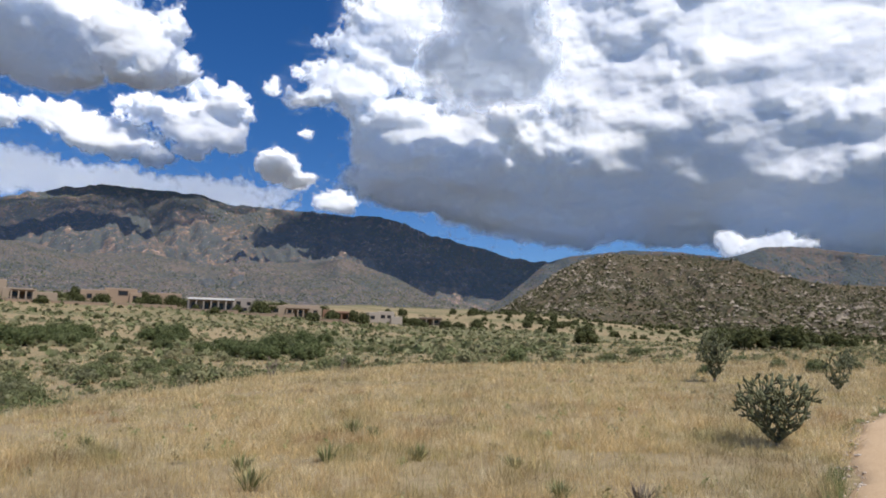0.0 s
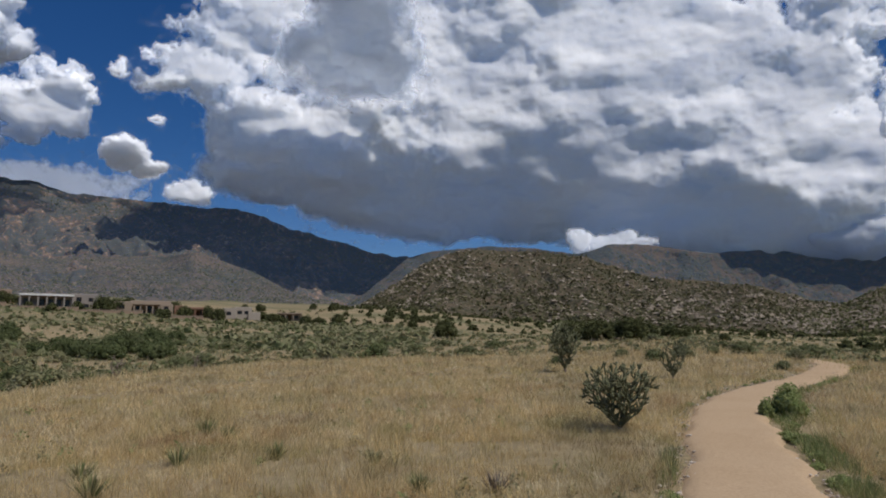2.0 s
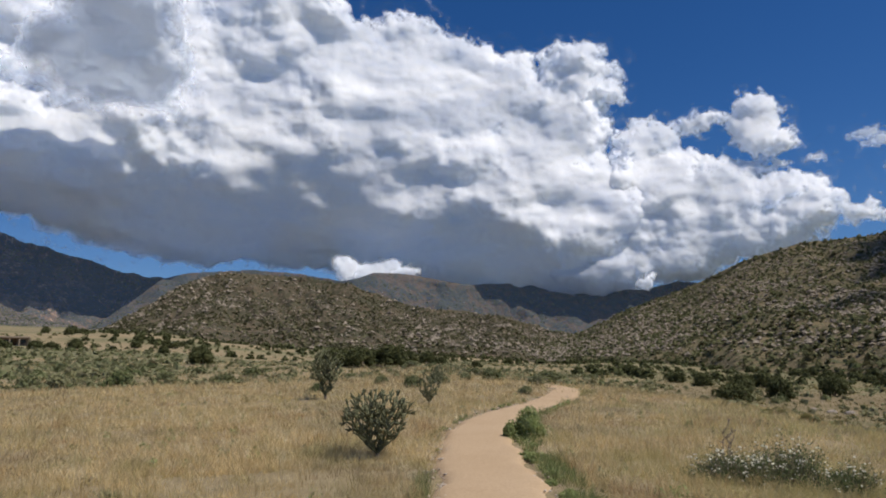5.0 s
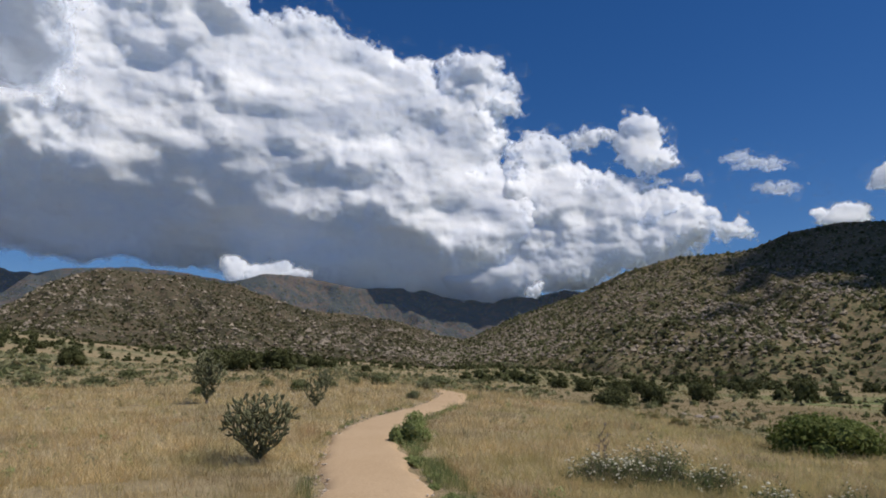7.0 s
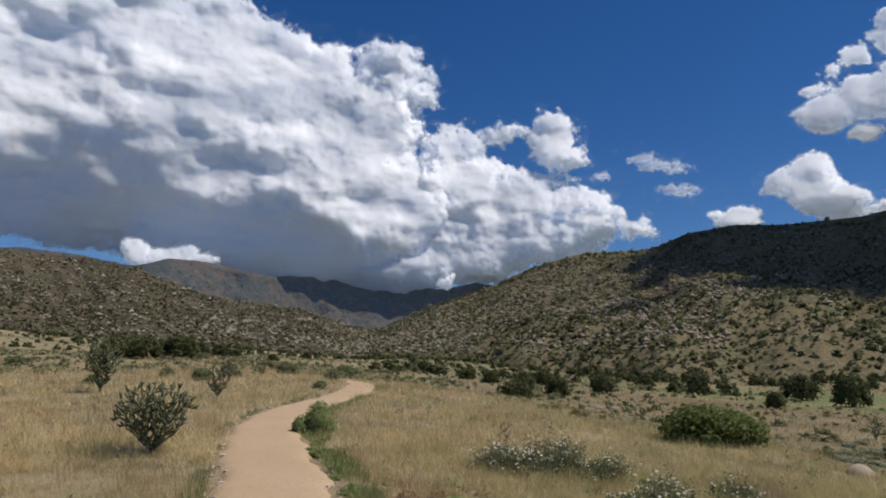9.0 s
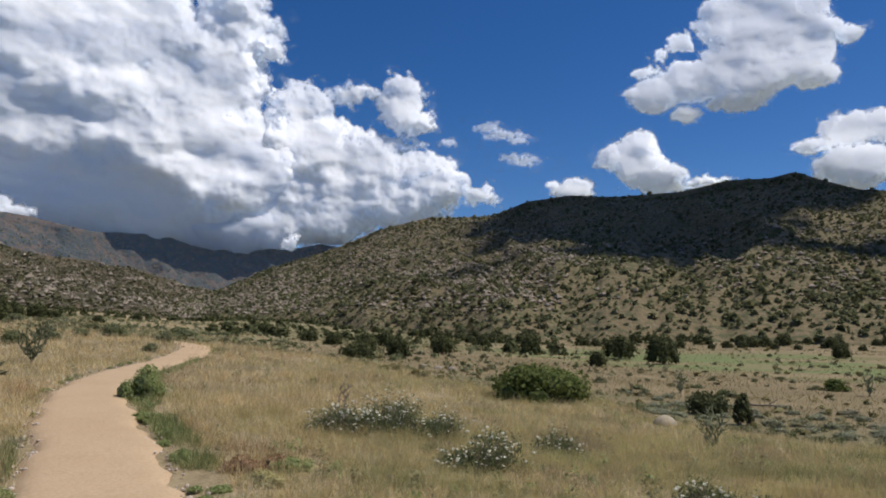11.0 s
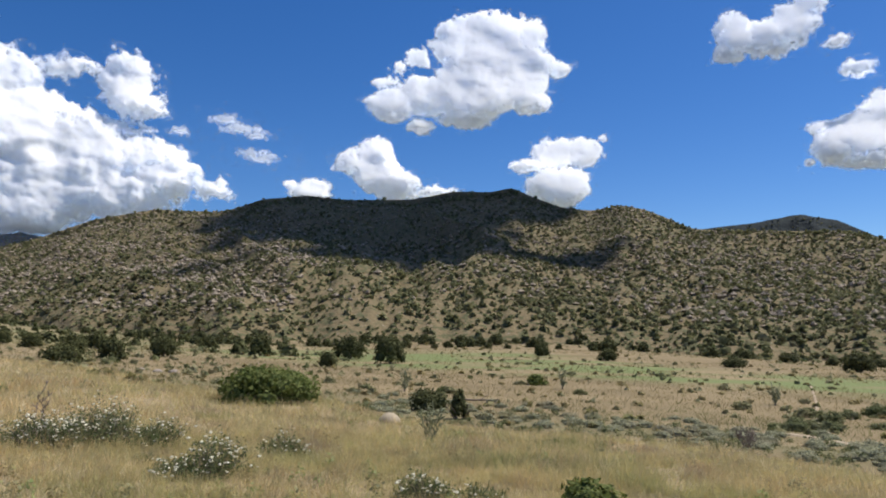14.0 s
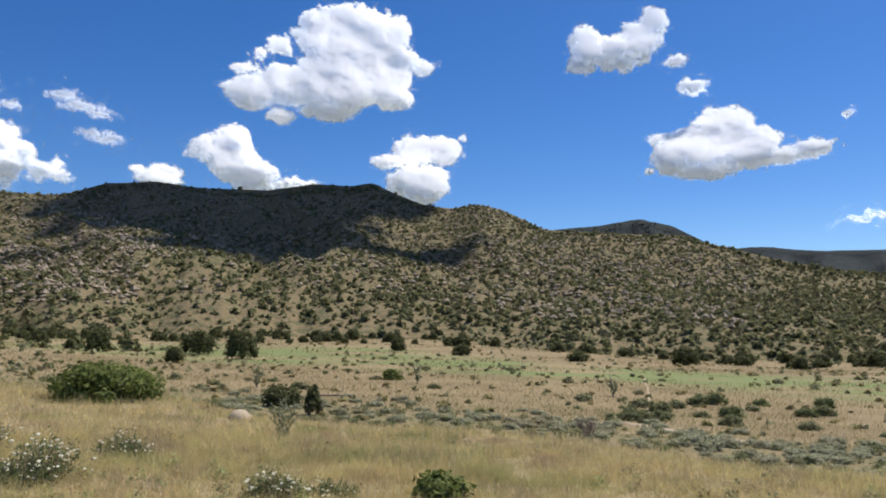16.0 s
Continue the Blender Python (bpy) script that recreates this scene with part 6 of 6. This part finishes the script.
p = on_slope(RS, "mountain_range", 3600, 0.9, 1.0)
w = 6 * (0.5 + 0.8 * RS.random(len(p)))
scatter("crest_trees", "dark conifer forest along the mountain crest", "trees", RS, p, w, w * 1.1, MAT["hill_scrub"])

p = on_slope(RS, "scrub_hill", 1300, 0.96, 1.0)
w = 1.2 + 2.4 * RS.random(len(p)) ** 2
scatter("crest_scrub", "dark scrub along the hill's crest", "scrub", RS, p, w, w * 0.8, MAT["hill_scrub"])
n = 2600
x, y = polar(-46 + 56 * RS.random(n), 95 + 150 * RS.random(n))
w = 0.6 + 1.1 * RS.random(n) ** 2
at = np.column_stack([x, y, height(x, y)])
for k, mat, lb in ((0, "sage", "grey-green brush before the houses"), (1, "scrub", "olive brush before the houses")):
    scatter("plain_brush", lb, "scrub", RS, at[k::2], w[k::2], w[k::2] * 0.5, MAT[mat])

# dark low trees along the boulder hill's foot
az = 3 + 42 * RS.random(420)
x, y = polar(az, 230 + 170 * RS.random(420) ** 0.6)
w = 1.6 + 2.6 * RS.random(420) ** 2
az = 40 + 27 * RS.random(170)
x2, y2 = polar(az, 95 + 130 * RS.random(170))
x, y, w = np.concatenate([x, x2]), np.concatenate([y, y2]), np.concatenate([w, 0.9 + 2.0 * RS.random(170) ** 2])
scatter("foot_trees", "dark green junipers and oaks along the hill's foot", "trees", RS, np.column_stack([x, y, height(x, y)]), w, w * 0.7, MAT["juniper"], per=40, leaf=0.2)

# low clumps over the plain
n = 18000
az = np.where(np.arange(n) < 10000, -46 + 90 * RS.random(n), 44 + 88 * RS.random(n))
r = np.exp(math.log(48) + RS.random(n) * math.log(6.5))
x, y = polar(az, r)
ok = fbm(x / 18, y / 18, 3, 41) + 0.4 * RS.normal(size=n) > -0.1
ok &= ~((az > 46) & (r < 175) & (RS.random(n) > np.where(az > 74, 0.05, 0.3)))
x, y, r = x[ok], y[ok], r[ok]
w = (0.25 + 0.55 * RS.random(len(x)) ** 2) * (0.7 + r / 160)
at = np.column_stack([x, y, height(x, y)])
half = RS.random(len(x)) < 0.45
scatter("plain_brush", "low grey-green brush over the plain", "scrub", RS, at[half], w[half], w[half] * 0.6, MAT["sage"], per=11, leaf=0.3)
scatter("plain_tufts", "low olive and straw clumps over the plain", "scrub", RS, at[~half], w[~half], w[~half] * 0.55, MAT["scrub"], per=11, leaf=0.3)


# tussocks on the far meadow
n = 900
az = 50 + 80 * RS.random(n)
r = np.exp(math.log(24) + RS.random(n) * math.log(7.6))
x, y = polar(az, r)
w = (0.15 + 0.35 * RS.random(n)) * (0.6 + r / 130)
at = np.column_stack([x, y, height(x, y) - 0.03])
for k, mat, lb in ((0, "meadow", "straw-coloured tussocks on the far meadow"), (1, "meadow", "dry tussocks on the far meadow"), (2, "sage", "grey tussocks on the far meadow")):
    scatter("meadow_tussocks", lb, "grass", RS, at[k::3], w[k::3], w[k::3] * 0.7, MAT[mat])

# low brush filling the dip and the wash
n = 1100
az = np.where(np.arange(n) < 620, -44 + 54 * RS.random(n), 58 + 70 * RS.random(n))
rim = np.interp(az, [-46, -31, -23, -12, -3, 10, 58, 62, 70, 76, 88, 100, 114, 130], [20, 22, 29, 42, 56, 62, 29, 26, 23, 19, 17, 15.5, 13.5, 13])
r = rim * np.where(np.arange(n) < 620, 1.05 + 2.6 * RS.random(n), 1.22 + 0.5 * RS.random(n) ** 1.5)
some = ~((az > -8) & (az < 12) & (RS.random(n) > 0.3))
az, rim, r = az[some], rim[some], r[some]
left_dip = az < 20
n = len(az)
x, y = polar(az, r)
w = (0.35 + 0.9 * RS.random(n) ** 1.6) * np.where(left_dip, 1.15, 0.42)
at = np.column_stack([x, y, height(x, y)])
for half, mat, lb in ((0, "scrub", "tangled grey-green brush filling the dip"), (1, "thicket", "tangled green brush filling the dip")):
    ob = new("dip_brush", raw_mesh("dip_brush", *sprays(RS, at[half::2], w[half::2], w[half::2] * 0.6, 84, 0.062), MAT[mat], False))
    tagged(ob, lb, "scrub", kind="stuff")

# ---- grass ----
def blades(rng, x, y, tall, wide, lean, bent):
    """Bent blades of three faces, or plain ones of a single face farther off."""
    n = len(x)
    a = rng.random(n) * 6.283
    out = np.stack([np.cos(a), np.sin(a)], -1)
    base = np.column_stack([x, y, height(x, y) - 0.02])
    face = rng.random(n) * 6.283
    side = np.column_stack([np.cos(face), np.sin(face), np.zeros(n)]) * wide[:, None] / 2
    tip = base + np.column_stack([out * (lean * tall)[:, None], tall * np.sqrt(np.maximum(1 - 0.5 * lean ** 2, 0.3))])
    if not bent:
        i = (np.arange(n) * 3)[:, None]
        return np.stack([base - side, base + side, tip], 1).reshape(-1, 3), i + [0, 1, 2]
    mid = base + np.column_stack([out * (lean * tall * 0.3)[:, None], tall * 0.6])
    v = np.stack([base - side, base + side, mid + side * 0.7, tip, mid - side * 0.7], 1).reshape(-1, 3)
    i = (np.arange(n) * 5)[:, None]
    return v, np.concatenate([i + [0, 1, 2], i + [0, 2, 4], i + [4, 2, 3]])


def lawn(name, label, mat, rng, tufts, per, az0, az1, r0, r1, tall, keep=None, spread=0.07, lean=0.6, bent=False):
    az = az0 + (az1 - az0) * rng.random(tufts)
    r = np.exp(math.log(r0) + rng.random(tufts) * math.log(r1 / r0))
    x, y = polar(az, r)
    ok = trail_gap(x, y) > TRAIL_HALF + 0.10
    if keep is not None:
        ok &= keep(az, r, x, y, rng)
    x, y, r = x[ok], y[ok], r[ok]
    size = (0.6 + 0.8 * rng.random(len(x))) * (0.85 + 0.4 * fbm(x / 2.5, y / 2.5, 2, 90))
    x, y, r, size = (np.repeat(q, per) for q in (x, y, r, size))
    sp = spread * np.clip(r / 12, 0.8, 4)
    x, y = x + rng.normal(size=len(x)) * sp, y + rng.normal(size=len(x)) * sp
    t = tall * size * (0.5 + 0.7 * rng.random(len(x)))
    w = np.maximum(0.005, r * (0.00055 if bent else 0.0008)) * (0.7 + 0.6 * rng.random(len(x)))
    v, f = blades(rng, x, y, t, w, lean * (0.3 + 1.0 * rng.random(len(x))), bent)
    return tagged(new(name, raw_mesh(name, v, f, mat, False)), label, "grass", kind="stuff")


def near_slope(az, r, x, y, rng):
    rim = np.interp(az, [-46, -31, -23, -12, -3, 10, 30, 38, 45, 53, 62, 70, 76, 88, 100, 114, 130], [20, 22, 29, 42, 56, 62, 60, 44, 38, 32, 26, 23, 19, 17, 15.5, 13.5, 13])
    weeds = (trail_gap(x, y) < TRAIL_HALF + 0.5) & (az > np.interp(r, [5, 8, 13, 17, 22, 30, 44], [38, 35, 33, 33, 35.5, 39, 38])) & (r < 30)
    return ~weeds & (r < rim * (1 + 0.06 * rng.normal(size=len(r)))) & (fbm(x / 1.1, y / 1.1, 2, 55) + 0.5 * rng.random(len(r)) > -0.32)


def trail_side(az, r, x, y, rng):
    g = trail_gap(x, y)
    right = az > np.interp(r, [5, 8, 13, 17, 22, 30, 44], [38, 35, 33, 33, 35.5, 39, 38])
    return (g < TRAIL_HALF + np.where(right, 0.55, 0.22)) & (fbm(x * 0.9, y * 0.9, 2, 66) + 0.10 * right > 0.10)


def right_slope(az, r, x, y, rng):
    return near_slope(az, r, x, y, rng) & (az + 12 * fbm(x / 3, y / 3, 2, 44) > 42 + 14 * rng.random(len(r)))


def left_slope(az, r, x, y, rng):
    return near_slope(az, r, x, y, rng) & ((az + 12 * fbm(x / 3, y / 3, 2, 44) < 42 + 14 * rng.random(len(r))) | (rng.random(len(r)) < 0.22))


RG = np.random.default_rng(91)
lawn("dry_grass", "straw-coloured dry bunch grass on the slope", MAT["grass"], RG, 8200, 19, -40, 128, 4.5, 13, 0.25, left_slope, 0.085, 1.0, True)
lawn("dry_grass", "straw-coloured dry bunch grass running to the rim", MAT["grass"], RG, 26000, 16, -40, 128, 11, 64, 0.27, left_slope, 0.095, 0.85)
lawn("tall_grass", "taller pale seed stalks among the dry grass", MAT["grass"], RG, 5000, 4, -40, 128, 4.8, 62, 0.42, left_slope, 0.05, 0.3)
lawn("pale_grass", "paler yellow-green grass on the slope above the wash", MAT["pale_grass"], RG, 8500, 19, 34, 128, 4.6, 13, 0.20, right_slope, 0.10, 1.1, True)
lawn("pale_grass", "paler yellow-green grass running down to the wash", MAT["pale_grass"], RG, 15000, 15, 34, 128, 9, 46, 0.23, right_slope, 0.11, 0.9)
lawn("tall_grass", "thin pale seed stalks on the slope above the wash", MAT["pale_grass"], RG, 2600, 3, 40, 128, 4.8, 34, 0.36, right_slope, 0.05, 0.4)
lawn("dry_litter", "flattened grey and rusty straw litter under the grass", MAT["grass"], RG, 9000, 8, -40, 128, 4.5, 16, 0.13, near_slope, 0.1, 1.25)
lawn("dry_grass", "straw-coloured dry grass round the trail", MAT["grass"], RG, 2600, 12, -60, 140, 1.3, 4.6, 0.24, None, 0.08, 0.9)
lawn("dry_grass", "straw-coloured dry grass behind the trail's bend", MAT["grass"], RG, 5200, 10, 128, 320, 1.3, 30, 0.26, None, 0.09, 0.9)
# small leafy weeds among the grass
n = 2800
az = -38 + 164 * RG.random(n) ** 0.75
r = np.exp(math.log(5) + RG.random(n) * math.log(7))
x, y = polar(az, r)
ok = near_slope(az, r, x, y, RG) & (trail_gap(x, y) > TRAIL_HALF + 0.2) & (fbm(x / 3, y / 3, 3, 14) > -0.05)
x, y, r = x[ok], y[ok], r[ok]
w = (0.10 + 0.2 * RG.random(len(x)) ** 2) * (0.8 + r / 40)
at = np.column_stack([x, y, height(x, y)])
for k, mat, lb in ((0, "sage", "small grey weeds among the dry grass"), (1, "weed", "small pale green weeds among the dry grass"), (2, "meadow", "dry tawny weed tufts among the grass")):
    ob = new("weeds", raw_mesh("weeds", *sprays(RG, at[k::3], w[k::3], w[k::3] * 0.9, 30, 0.085), MAT[mat], False))
    tagged(ob, lb, "weeds", kind="stuff")
lawn("green_grass", "fresh green grass streaks low on the slope", MAT["green_grass"], RG, 1500, 8, 79, 92, 10, 15, 0.2, lambda az, r, x, y, rng: fbm(x / 1.3, y / 1.3, 2, 19) + 0.2 * rng.random(len(r)) > 0.22, 0.06)
lawn("green_grass", "green weeds along the trail's edge", MAT["green_grass"], RG, 26000, 9, 24, 48, 5, 46, 0.17, trail_side, 0.05)


def meadow(az, r, x, y, rng):
    return (fbm(x / 20, y / 20, 3, 71) > -0.5) & (np.interp(az, [44, 60, 76, 100, 124], [34, 36, 28, 22, 19]) < r)


lawn("meadow_grass", "pale green and straw grass on the far meadow", MAT["meadow"], RG, 13000, 8, 44, 128, 18, 200, 0.2, meadow, 0.25)
lawn("plain_grass", "straw grass between shrubs on the plain", MAT["grass"], RG, 7000, 7, -40, 44, 30, 260, 0.45, None, 0.15)

# thin sandy tracks on the far side of the wash
for pts, half, lb in (((((102.3, -6.8), (104.8, -6.9), (107.6, -7.3), (111.1, -7.65), (112.6, -7.85), (116.0, -8.2), (118.5, -8.7))), 0.24, "pale sandy bed of the dry wash"), (((105.3, -3.5), (105.6, -4.7), (105.5, -5.75), (106.2, -6.7)), 0.085, "narrow worn footpath over the meadow")):
    ribbon("footpath", lb, spline([polar(a, spot(a, e, 19)) for a, e in pts], 12), half, MAT["sand"], 0.45, 7)

# pale pebbles along the trail's edge
n = 900
k = RS.integers(30, len(TRAIL_LINE) - 20, n)
d = np.gradient(TRAIL_LINE, axis=0)
d /= np.linalg.norm(d, axis=1)[:, None]
sd = np.where(RS.random(n) < 0.75, -1, 1) * (TRAIL_HALF + 0.12 * RS.normal(size=n))
x, y = TRAIL_LINE[k, 0] + d[k, 1] * sd, TRAIL_LINE[k, 1] - d[k, 0] * sd
w = 0.02 + 0.045 * RS.random(n) ** 2
scatter("pebbles", "pale pebbles along the trail's edge", "stones", RS, np.column_stack([x, y, height(x, y)]), w, w * 0.7, MAT["pebble"], 0.3, 0.3)
